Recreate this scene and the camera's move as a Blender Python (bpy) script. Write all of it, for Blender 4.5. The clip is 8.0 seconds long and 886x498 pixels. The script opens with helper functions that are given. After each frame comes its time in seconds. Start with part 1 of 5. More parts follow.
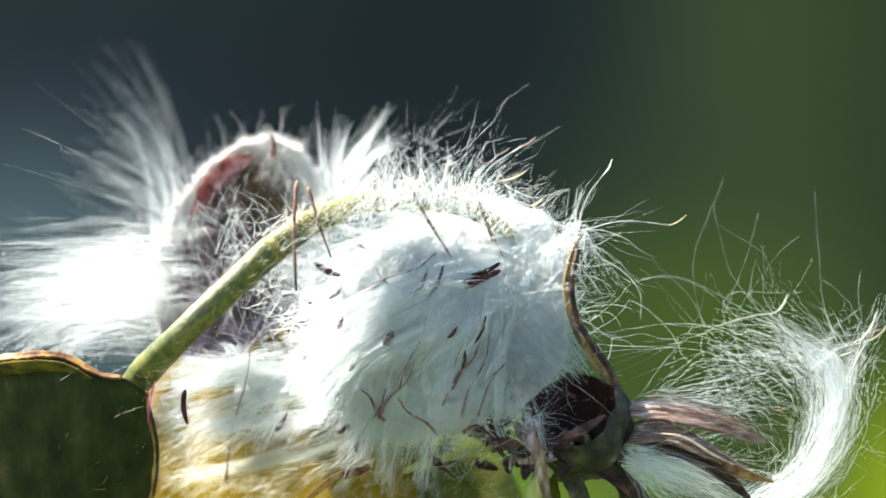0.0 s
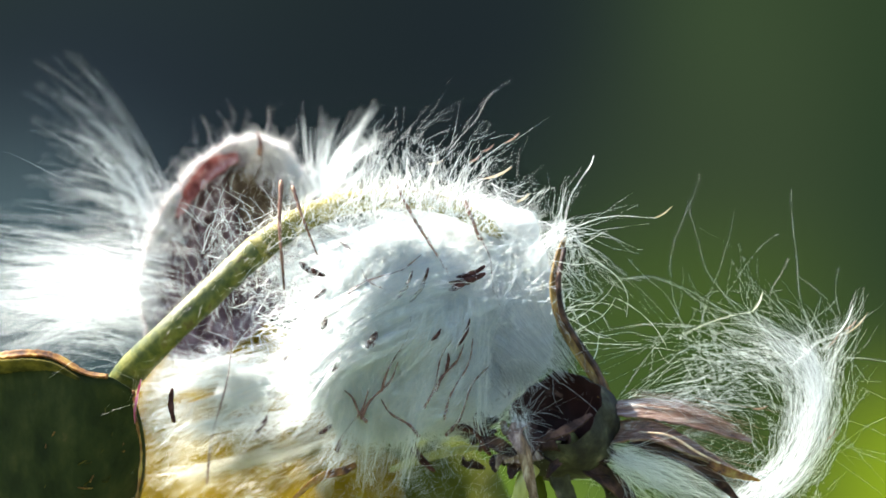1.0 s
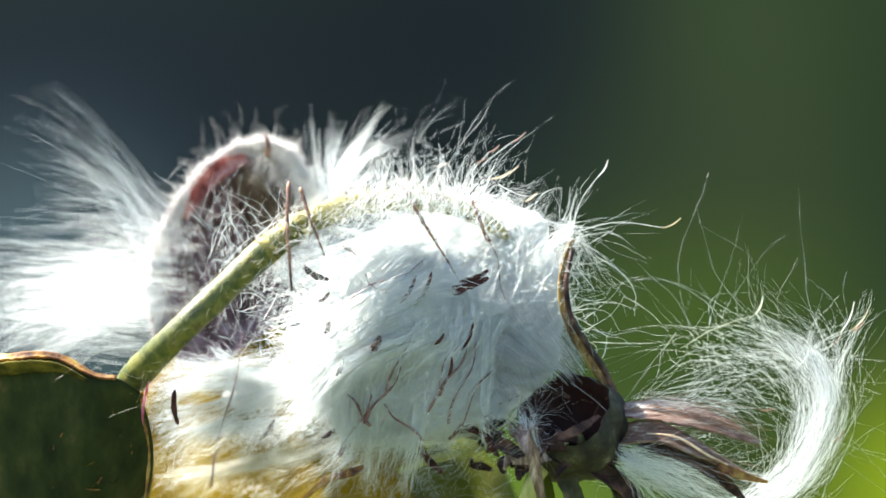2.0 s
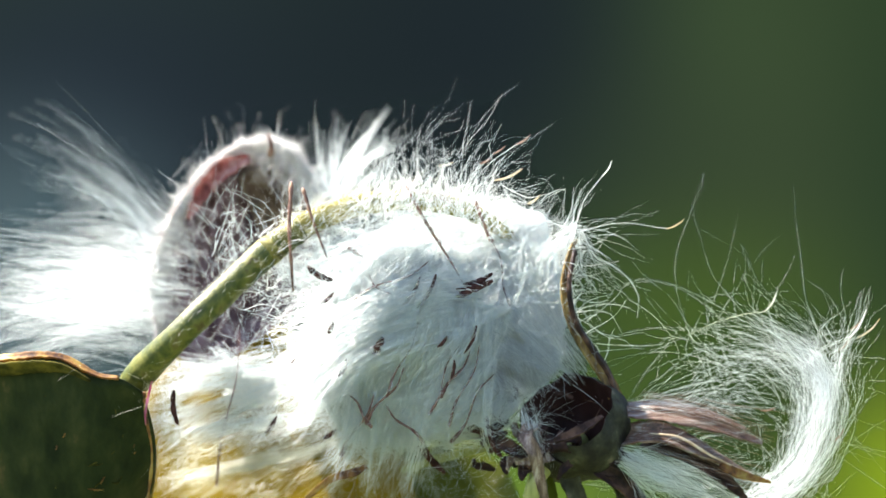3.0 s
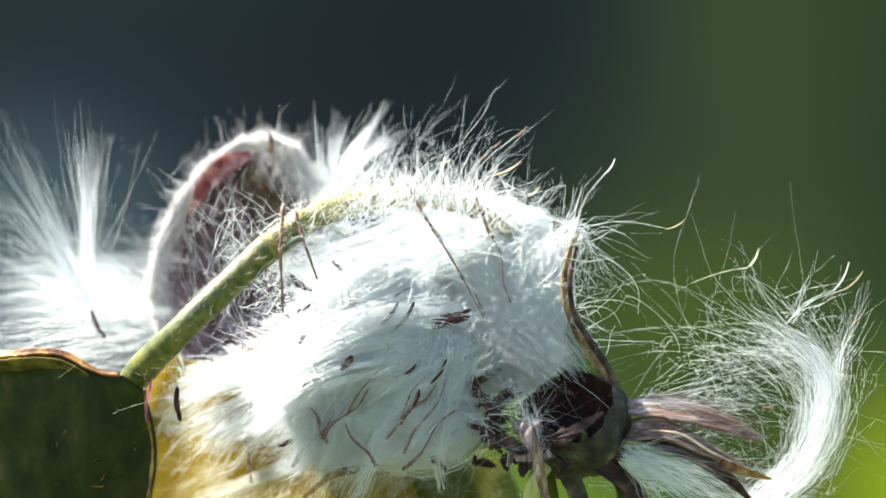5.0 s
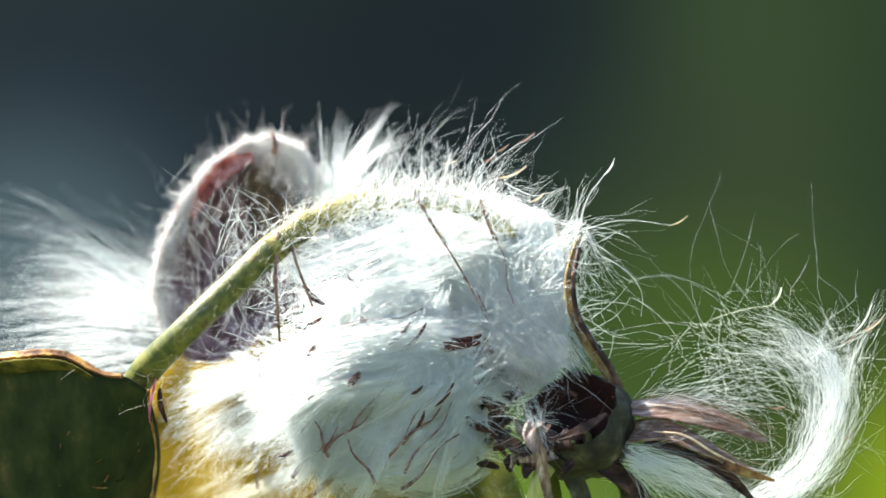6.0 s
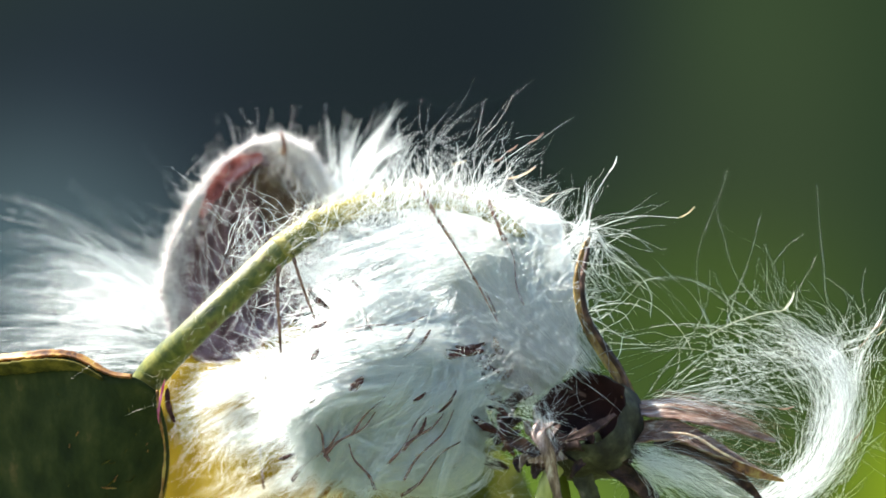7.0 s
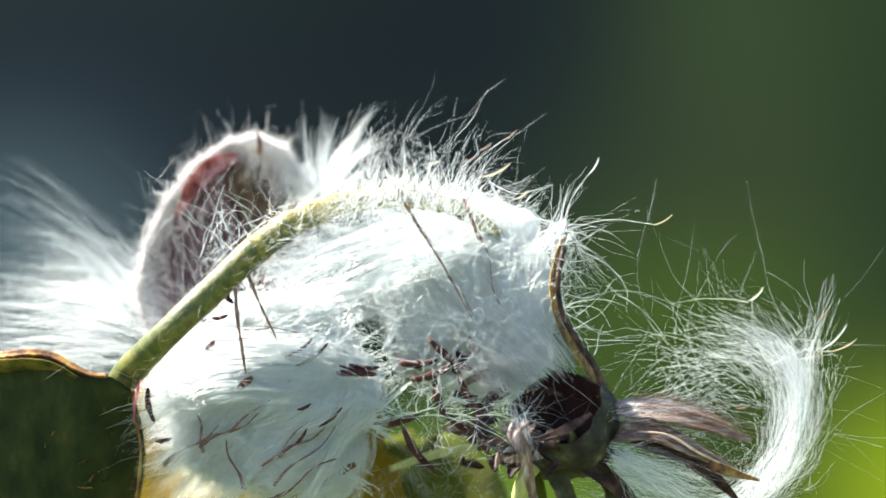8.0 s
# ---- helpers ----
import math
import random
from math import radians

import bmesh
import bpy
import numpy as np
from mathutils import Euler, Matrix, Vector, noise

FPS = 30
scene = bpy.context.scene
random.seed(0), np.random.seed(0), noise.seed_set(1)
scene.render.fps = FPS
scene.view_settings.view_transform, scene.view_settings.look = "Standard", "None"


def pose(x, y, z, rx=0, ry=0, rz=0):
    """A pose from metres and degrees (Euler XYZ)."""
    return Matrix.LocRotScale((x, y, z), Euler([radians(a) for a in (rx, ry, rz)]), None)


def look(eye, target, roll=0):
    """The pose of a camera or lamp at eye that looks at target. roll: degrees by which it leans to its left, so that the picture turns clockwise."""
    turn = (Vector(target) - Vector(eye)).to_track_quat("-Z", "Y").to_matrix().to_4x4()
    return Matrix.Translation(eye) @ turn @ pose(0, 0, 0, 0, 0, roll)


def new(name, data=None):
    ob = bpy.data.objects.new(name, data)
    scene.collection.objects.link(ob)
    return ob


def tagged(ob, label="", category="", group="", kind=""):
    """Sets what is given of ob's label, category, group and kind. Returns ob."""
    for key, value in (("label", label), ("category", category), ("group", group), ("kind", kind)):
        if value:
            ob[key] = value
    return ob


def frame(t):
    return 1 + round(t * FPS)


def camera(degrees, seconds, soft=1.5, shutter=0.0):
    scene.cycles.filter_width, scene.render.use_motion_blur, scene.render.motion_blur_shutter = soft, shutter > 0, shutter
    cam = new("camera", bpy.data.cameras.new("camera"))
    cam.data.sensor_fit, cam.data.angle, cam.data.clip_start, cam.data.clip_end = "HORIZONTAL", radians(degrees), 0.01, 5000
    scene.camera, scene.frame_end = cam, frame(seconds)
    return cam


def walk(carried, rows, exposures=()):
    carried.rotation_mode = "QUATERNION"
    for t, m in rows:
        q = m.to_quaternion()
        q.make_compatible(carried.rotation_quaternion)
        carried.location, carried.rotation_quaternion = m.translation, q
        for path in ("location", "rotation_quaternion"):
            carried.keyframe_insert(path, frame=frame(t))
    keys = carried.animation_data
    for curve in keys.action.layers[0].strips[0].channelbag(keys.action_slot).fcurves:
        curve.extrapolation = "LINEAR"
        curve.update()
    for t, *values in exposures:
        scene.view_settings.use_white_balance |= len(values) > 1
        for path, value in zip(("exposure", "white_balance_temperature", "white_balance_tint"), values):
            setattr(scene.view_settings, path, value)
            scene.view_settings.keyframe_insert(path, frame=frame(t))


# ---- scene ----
# A burst seed head with white silk, seen from 0.8 m through a long lens. Plan in millimetres round
# the middle of the seed head, which hangs 1 m above the ground: x to the right, y away, z up.
HEAD = Vector((0, 0, 1.0))


def mm(p):
    return Vector((p[0], p[1], p[2])) / 1000 + HEAD


# ---- camera: on a tripod, swaying a little ----
cam = camera(9.0, 8.0, soft=1.7, shutter=0.5)
cam.data.dof.use_dof = True
cam.data.dof.focus_distance = 0.797
cam.data.dof.aperture_fstop = 9.5
SWAY = [(0, 24, 2.0), (0.1, 15, 2.0), (0.2, 11, 2.0), (0.3, 21, 2.0), (0.4, 26, 2.0), (0.5, 7, 2.0), (0.6, 9, 1.6), (0.7, 25, 1.2), (0.8, 27, 0.8),
        (0.9, 18, 0.4), (1, 0, 0.0), (1.1, 5, 0.2), (1.2, 15, 0.4), (1.3, 13, 0.6), (1.4, 7, 0.8), (1.5, -10, 1.0), (1.6, 13, 2.0), (1.7, 25, 3.0),
        (2, 14, 2.7), (2.4, -2, 2.4), (2.8, 5, 2.0), (2.9, 12, 2.5), (3, 19, 3.0), (3.1, 22, 2.8), (3.2, 1, 2.6), (3.3, -9, 2.4), (3.4, 7, 2.2),
        (3.5, 9, 2.0), (3.6, 10, 1.6), (3.7, 11, 1.2), (3.8, 6, 0.8), (3.9, -9, 0.4), (4, -19, 0.0), (4.1, 1, -0.4), (4.2, 28, -0.8), (4.3, 36, -1.2),
        (4.4, 3, -1.6), (4.5, -1, -2.0), (4.6, 28, -2.2), (4.7, 35, -2.4), (4.8, 20, -2.6), (4.9, 17, -2.8), (5, 20, -3.0), (5.1, 15, -1.5), (5.2, 9, 0.0),
        (5.6, 14, -0.4), (6, 26, -0.7), (6.3, 33, -1.0), (6.4, 35, -0.9), (6.5, 46, -0.7), (6.6, 45, -0.6), (6.8, 29, -0.3), (7, 42, 0.0), (7.1, 32, -0.1),
        (7.2, 30, -0.2), (7.3, 23, -0.3), (7.4, -3, -0.4), (7.5, -2, -0.5), (7.6, 3, -0.6), (7.8, -14, -0.8), (8, -1, -1.0)]
STEP = 1.0034e-4
walk(cam, [(t, pose(0, -0.8, 1.0, 90 + math.degrees(b * STEP), 0, math.degrees(a * STEP))) for t, a, b in SWAY])

# ---- light ----
SUN_FROM = Vector((-0.62, 0.24, 0.84)).normalized()
world = bpy.data.worlds.new("sky")
scene.world = world
world.use_nodes = True
sky = world.node_tree.nodes.new("ShaderNodeTexSky")
sky.sky_type, sky.sun_disc = "NISHITA", False
sky.sun_elevation = math.asin(SUN_FROM.z)
sky.sun_rotation = math.atan2(SUN_FROM.x, SUN_FROM.y)
back = world.node_tree.nodes["Background"]
world.node_tree.links.new(sky.outputs["Color"], back.inputs["Color"])
back.inputs["Strength"].default_value = 0.055
sun = new("sun", bpy.data.lights.new("sun", "SUN"))
sun.data.energy, sun.data.angle, sun.data.color = 4.35, radians(0.6), (1.0, 0.955, 0.87)
sun.matrix_world = look(SUN_FROM * 20, (0, 0, 0))
scene.view_settings.exposure = 3.05


# ---- materials ----
def material(name):
    m = bpy.data.materials.new(name)
    m.use_nodes = True
    m.node_tree.nodes.clear()
    return m, m.node_tree.nodes, m.node_tree.links


def noise_ramp(nodes, links, scale, stops, detail=6.0, stretch=(1, 1, 1), rough=0.6):
    """Object-space noise through a colour ramp."""
    co = nodes.new("ShaderNodeTexCoord")
    mp = nodes.new("ShaderNodeMapping")
    mp.inputs["Scale"].default_value = stretch
    n = nodes.new("ShaderNodeTexNoise")
    n.inputs["Scale"].default_value, n.inputs["Detail"].default_value, n.inputs["Roughness"].default_value = scale, detail, rough
    r = nodes.new("ShaderNodeValToRGB")
    els = r.color_ramp.elements
    while len(els) < len(stops):
        els.new(0.5)
    for e, (p, c) in zip(els, stops):
        e.position, e.color = p, (*c, 1)
    links.new(co.outputs["Object"], mp.inputs["Vector"])
    links.new(mp.outputs["Vector"], n.inputs["Vector"])
    links.new(n.outputs["Fac"], r.inputs["Fac"])
    return n, r


def tissue(name, scale, stops, through_part=0.4, rough=0.5, glow=None, bump=0.3, stretch=(1, 1, 1), spec=0.4):
    """Plant tissue that lets part of the light through."""
    m, nodes, links = material(name)
    n, r = noise_ramp(nodes, links, scale, stops, stretch=stretch)
    bs = nodes.new("ShaderNodeBsdfPrincipled")
    bs.inputs["Roughness"].default_value = rough
    bs.inputs["Specular IOR Level"].default_value = spec
    tr = nodes.new("ShaderNodeBsdfTranslucent")
    mix = nodes.new("ShaderNodeMixShader")
    mix.inputs["Fac"].default_value = through_part
    out = nodes.new("ShaderNodeOutputMaterial")
    links.new(r.outputs["Color"], bs.inputs["Base Color"])
    if glow:
        tint = nodes.new("ShaderNodeMix")
        tint.data_type, tint.blend_type = "RGBA", "MULTIPLY"
        tint.inputs["Factor"].default_value = 1.0
        tint.inputs["B"].default_value = (*glow, 1)
        links.new(r.outputs["Color"], tint.inputs["A"])
        links.new(tint.outputs["Result"], tr.inputs["Color"])
    else:
        links.new(r.outputs["Color"], tr.inputs["Color"])
    if bump:
        b = nodes.new("ShaderNodeBump")
        b.inputs["Strength"].default_value, b.inputs["Distance"].default_value = bump, 0.0004
        links.new(n.outputs["Fac"], b.inputs["Height"])
        links.new(b.outputs["Normal"], bs.inputs["Normal"])
    links.new(bs.outputs["BSDF"], mix.inputs[1])
    links.new(tr.outputs["BSDF"], mix.inputs[2])
    links.new(mix.outputs["Shader"], out.inputs["Surface"])
    return m


def silk_hair(name, low, high, through_part=0.6, shine=0.75):
    """Fine hair; every strand has its own tone, and its gloss changes along it, so that it glints in beads."""
    m, nodes, links = material(name)
    geo = nodes.new("ShaderNodeNewGeometry")
    r = nodes.new("ShaderNodeValToRGB")
    r.color_ramp.elements[0].color, r.color_ramp.elements[1].color = (*low, 1), (*high, 1)
    n, beads = noise_ramp(nodes, links, 1400, [(0.35, (0.12, 0.12, 0.12)), (0.62, (0.60, 0.60, 0.60))], detail=2.0)
    bs = nodes.new("ShaderNodeBsdfPrincipled")
    bs.inputs["Specular IOR Level"].default_value = shine
    tr = nodes.new("ShaderNodeBsdfTranslucent")
    mix = nodes.new("ShaderNodeMixShader")
    mix.inputs["Fac"].default_value = through_part
    out = nodes.new("ShaderNodeOutputMaterial")
    links.new(geo.outputs["Random Per Island"], r.inputs["Fac"])
    links.new(beads.outputs["Color"], bs.inputs["Roughness"])
    links.new(r.outputs["Color"], bs.inputs["Base Color"])
    links.new(r.outputs["Color"], tr.inputs["Color"])
    links.new(bs.outputs["BSDF"], mix.inputs[1])
    links.new(tr.outputs["BSDF"], mix.inputs[2])
    links.new(mix.outputs["Shader"], out.inputs["Surface"])
    return m


SILK = silk_hair("white_silk", (0.68, 0.74, 0.76), (0.94, 0.94, 0.92))
# Two darker copies of the white silk, with shade put into their colour.
SILK_DIM = silk_hair("shade_grey_silk", (0.45, 0.48, 0.50), (0.75, 0.78, 0.80))
SILK_SHADE = silk_hair("deep_shade_silk", (0.32, 0.32, 0.33), (0.62, 0.63, 0.65))
STALK_HAIR = silk_hair("cream_hair", (0.66, 0.64, 0.52), (0.90, 0.89, 0.82))
BRISTLE_DARK = silk_hair("brown_fibre", (0.03, 0.016, 0.01), (0.24, 0.15, 0.11), 0.25, 0.12)
FUZZ = silk_hair("fuzz", (0.75, 0.74, 0.72), (0.92, 0.91, 0.90))
FLOSS = tissue("matted_silk", 210, [(0.32, (0.62, 0.64, 0.65)), (0.5, (0.74, 0.73, 0.70)), (0.68, (0.86, 0.80, 0.69))],
               through_part=0.5, rough=0.7, bump=0.35, stretch=(1, 1, 1), spec=0.15)
GREEN_STALK = tissue("yellow_green_stalk", 500, [(0.30, (0.024, 0.034, 0.005)), (0.46, (0.060, 0.072, 0.010)), (0.60, (0.125, 0.122, 0.022)), (0.74, (0.070, 0.048, 0.016))],
                     through_part=0.22, rough=0.5, stretch=(1, 1, 1), bump=0.6)
DRIED_STALK = tissue("dried_stalk", 420, [(0.32, (0.075, 0.068, 0.012)), (0.46, (0.17, 0.155, 0.028)), (0.58, (0.30, 0.26, 0.075)), (0.74, (0.56, 0.50, 0.26))],
                     through_part=0.35, rough=0.6, bump=0.8, stretch=(0.6, 1.6, 2.2))
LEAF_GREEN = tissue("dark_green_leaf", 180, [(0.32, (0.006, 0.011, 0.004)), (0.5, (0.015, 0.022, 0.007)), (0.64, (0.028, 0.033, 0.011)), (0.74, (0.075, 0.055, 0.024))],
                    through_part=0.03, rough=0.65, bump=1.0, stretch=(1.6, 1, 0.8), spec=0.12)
LEAF_BAND = tissue("yellow_leaf_band", 320, [(0.36, (0.016, 0.018, 0.005)), (0.5, (0.060, 0.056, 0.010)), (0.66, (0.16, 0.13, 0.022))], through_part=0.45, rough=0.7, spec=0.1, stretch=(0.8, 1, 1.4))
MARGIN = tissue("orange_brown_margin", 500, [(0.36, (0.06, 0.022, 0.008)), (0.5, (0.24, 0.11, 0.025)), (0.66, (0.42, 0.30, 0.07))], through_part=0.45)
PURPLE_INNER = tissue("purple_brown_lining", 150, [(0.3, (0.05, 0.026, 0.024)), (0.45, (0.12, 0.070, 0.075)), (0.58, (0.23, 0.16, 0.19)), (0.72, (0.38, 0.31, 0.36))],
                      through_part=0.18, rough=0.8, stretch=(2.5, 2.5, 0.5), bump=0.8)
DARK_LINING = tissue("dark_brown_lining", 260, [(0.3, (0.05, 0.032, 0.022)), (0.5, (0.12, 0.08, 0.055)), (0.7, (0.22, 0.16, 0.11))], through_part=0.2, rough=0.7, bump=0.8, stretch=(2, 2, 0.6))
PINK = tissue("pinkish_skin", 420, [(0.34, (0.12, 0.035, 0.032)), (0.48, (0.30, 0.10, 0.09)), (0.66, (0.50, 0.30, 0.28))], through_part=0.35, rough=0.8, bump=0.9, spec=0.1)
MAGENTA = tissue("magenta_shred", 600, [(0.35, (0.36, 0.03, 0.13)), (0.65, (0.62, 0.24, 0.36))], through_part=0.5)
DARK_HUSK = tissue("dark_husk", 420, [(0.36, (0.008, 0.004, 0.004)), (0.52, (0.032, 0.016, 0.012)), (0.66, (0.11, 0.06, 0.042))],
                   through_part=0.05, rough=0.6, bump=0.8, spec=0.15)
CUP_GREEN = tissue("grey_green_cup", 300, [(0.38, (0.012, 0.010, 0.007)), (0.5, (0.026, 0.025, 0.014)), (0.60, (0.050, 0.050, 0.028)), (0.72, (0.16, 0.13, 0.09))],
                   through_part=0.06, rough=0.75, bump=1.0, spec=0.2)
CUP_DARK = tissue("black_cup_lining", 160, [(0.35, (0.012, 0.006, 0.006)), (0.6, (0.028, 0.012, 0.011)), (0.75, (0.07, 0.022, 0.016))], through_part=0.03, rough=0.6, bump=0.4, spec=0.08)
DRY_BRACT = tissue("dry_brown_bract", 520, [(0.34, (0.05, 0.025, 0.018)), (0.46, (0.18, 0.09, 0.055)), (0.57, (0.26, 0.195, 0.160)), (0.70, (0.52, 0.46, 0.42))],
                   through_part=0.25, rough=0.32, bump=1.0, stretch=(0.22, 2.4, 2.4), spec=0.7)
DRY_BRACT_UP = tissue("dry_brown_bract_upright", 520, [(0.34, (0.04, 0.022, 0.016)), (0.46, (0.14, 0.085, 0.06)), (0.57, (0.30, 0.22, 0.18)), (0.70, (0.52, 0.45, 0.40))],
                      through_part=0.2, rough=0.4, bump=1.0, stretch=(2.4, 2.4, 0.22), spec=0.5)
GOLD_BRACT = tissue("golden_bract", 420, [(0.36, (0.05, 0.025, 0.01)), (0.5, (0.22, 0.13, 0.035)), (0.64, (0.42, 0.30, 0.11))], through_part=0.35, stretch=(2, 2, 0.5))
AMBER = tissue("amber_withered_leaf", 90, [(0.3, (0.14, 0.095, 0.008)), (0.5, (0.27, 0.19, 0.014)), (0.7, (0.40, 0.31, 0.045))], through_part=0.6, rough=0.8, spec=0.05)
OLIVE = tissue("olive_withered_leaf", 90, [(0.3, (0.045, 0.058, 0.008)), (0.5, (0.10, 0.12, 0.018)), (0.7, (0.18, 0.18, 0.04))], through_part=0.4, rough=0.8, spec=0.05)
CREAM = tissue("cream_petal", 300, [(0.3, (0.50, 0.44, 0.26)), (0.7, (0.80, 0.76, 0.58))], through_part=0.5, stretch=(0.4, 2, 2))
STEM_GREEN = tissue("pale_green_stem", 300, [(0.3, (0.22, 0.24, 0.06)), (0.7, (0.42, 0.42, 0.16))], through_part=0.2, stretch=(3, 3, 0.4))
SEED_BROWN = tissue("brown_seed", 900, [(0.35, (0.022, 0.009, 0.008)), (0.6, (0.07, 0.03, 0.026)), (0.75, (0.15, 0.075, 0.06))], through_part=0.05, rough=0.85, spec=0.1)
BRISTLE = tissue("reddish_bristle", 700, [(0.34, (0.09, 0.045, 0.034)), (0.52, (0.22, 0.11, 0.08)), (0.70, (0.40, 0.26, 0.17))], through_part=0.2)
STREAK = tissue("dark_bristle", 700, [(0.3, (0.07, 0.036, 0.034)), (0.55, (0.17, 0.095, 0.085)), (0.75, (0.30, 0.20, 0.17))], through_part=0.2, rough=0.8, spec=0.1)
TIP_TAN = tissue("tan_tip", 700, [(0.3, (0.42, 0.22, 0.15)), (0.5, (0.62, 0.50, 0.32)), (0.7, (0.82, 0.76, 0.62))], through_part=0.4)


def ground_material():
    m, nodes, links = material("grassy_earth")
    n, r = noise_ramp(nodes, links, 1.3, [(0.3, (0.035, 0.05, 0.012)), (0.5, (0.06, 0.09, 0.02)), (0.7, (0.12, 0.10, 0.05))], detail=10)
    n2, r2 = noise_ramp(nodes, links, 40, [(0.3, (0.5, 0.5, 0.5)), (0.7, (1, 1, 1))])
    mul = nodes.new("ShaderNodeMix")
    mul.data_type, mul.blend_type = "RGBA", "MULTIPLY"
    mul.inputs["Factor"].default_value = 1.0
    bs = nodes.new("ShaderNodeBsdfPrincipled")
    bs.inputs["Roughness"].default_value = 0.9
    out = nodes.new("ShaderNodeOutputMaterial")
    links.new(r.outputs["Color"], mul.inputs["A"])
    links.new(r2.outputs["Color"], mul.inputs["B"])
    links.new(mul.outputs["Result"], bs.inputs["Base Color"])
    links.new(bs.outputs["BSDF"], out.inputs["Surface"])
    return m


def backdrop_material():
    """Distant shade and sunlit greenery, far out of focus, painted in glowing colour: broad soft patches that melt into
    one another.
    """
    m, nodes, links = material("painted_distant_greenery")
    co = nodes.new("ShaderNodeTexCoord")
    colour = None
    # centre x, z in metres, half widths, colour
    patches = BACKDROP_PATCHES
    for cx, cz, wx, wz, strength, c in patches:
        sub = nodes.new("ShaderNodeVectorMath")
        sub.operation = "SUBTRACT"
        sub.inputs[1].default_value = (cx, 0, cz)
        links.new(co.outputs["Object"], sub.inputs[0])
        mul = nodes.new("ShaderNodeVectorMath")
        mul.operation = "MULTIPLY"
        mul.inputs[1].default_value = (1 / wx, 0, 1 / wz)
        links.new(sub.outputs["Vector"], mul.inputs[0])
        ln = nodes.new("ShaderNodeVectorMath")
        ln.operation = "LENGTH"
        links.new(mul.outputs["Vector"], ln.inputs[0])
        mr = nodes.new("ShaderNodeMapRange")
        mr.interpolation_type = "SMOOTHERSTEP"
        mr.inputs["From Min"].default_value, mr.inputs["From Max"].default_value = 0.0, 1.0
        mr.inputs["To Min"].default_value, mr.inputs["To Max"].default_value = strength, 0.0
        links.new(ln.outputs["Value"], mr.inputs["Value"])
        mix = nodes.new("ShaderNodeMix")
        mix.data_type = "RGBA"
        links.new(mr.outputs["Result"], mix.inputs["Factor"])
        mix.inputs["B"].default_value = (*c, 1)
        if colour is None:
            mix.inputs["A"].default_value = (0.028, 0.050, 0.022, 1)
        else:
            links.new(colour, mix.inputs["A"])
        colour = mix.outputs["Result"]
    # The sheet glows by itself; its sun and shade are only painted.
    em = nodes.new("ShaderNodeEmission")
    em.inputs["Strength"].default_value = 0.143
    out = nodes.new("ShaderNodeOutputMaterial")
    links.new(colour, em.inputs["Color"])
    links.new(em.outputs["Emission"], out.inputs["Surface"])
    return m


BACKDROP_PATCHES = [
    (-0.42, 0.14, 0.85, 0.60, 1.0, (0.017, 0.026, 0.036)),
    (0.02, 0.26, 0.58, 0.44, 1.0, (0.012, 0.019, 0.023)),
    # Blue-grey haze of blurred silk at the left, painted into the distance.
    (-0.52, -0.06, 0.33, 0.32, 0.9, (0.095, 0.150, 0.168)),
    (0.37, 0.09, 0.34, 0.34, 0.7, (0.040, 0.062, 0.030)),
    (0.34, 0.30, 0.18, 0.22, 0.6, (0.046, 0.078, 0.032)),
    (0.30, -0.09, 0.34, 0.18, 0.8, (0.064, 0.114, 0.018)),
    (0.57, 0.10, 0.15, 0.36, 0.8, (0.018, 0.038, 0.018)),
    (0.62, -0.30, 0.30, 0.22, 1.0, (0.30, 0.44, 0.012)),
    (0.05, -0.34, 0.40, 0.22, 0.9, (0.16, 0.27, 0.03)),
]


# ---- mesh helpers ----
def mesh_object(name, verts, faces, mat, parent=None, label="", smooth=True, origin=None):
    """verts in plan millimetres (or in the thing's own, when origin is given)."""
    me = bpy.data.meshes.new(name)
    v = np.asarray(verts, dtype=float) / 1000
    if origin is None:
        v = v + np.array(HEAD)
    me.from_pydata(v.tolist(), [], faces if isinstance(faces, list) else faces.tolist())
    me.materials.append(mat)
    if smooth:
        me.polygons.foreach_set("use_smooth", [True] * len(me.polygons))
    me.update()
    ob = new(name, me)
    if parent is not None:
        ob.parent = parent
        if origin is None:
            ob.matrix_parent_inverse = parent.matrix_world.inverted() if parent.type != "EMPTY" else Matrix.Translation(-parent.location)
    if label:
        ob["label"] = label
    return ob


def spline(points, n):
    """n places along a smooth curve through the points (Catmull-Rom)."""
    p = np.array(points, dtype=float)
    p = np.vstack([2 * p[0] - p[1], p, 2 * p[-1] - p[-2]])
    k = len(p) - 3
    u = np.linspace(0, k, n)
    i = np.minimum(u.astype(int), k - 1)
    f = (u - i)[:, None]
    a, b, c, d = p[i], p[i + 1], p[i + 2], p[i + 3]
    return 0.5 * (2 * b + (c - a) * f + (2 * a - 5 * b + 4 * c - d) * f ** 2 + (3 * b - a - 3 * c + d) * f ** 3)


def unit(v):
    return v / (np.linalg.norm(v, axis=-1, keepdims=True) + 1e-9)


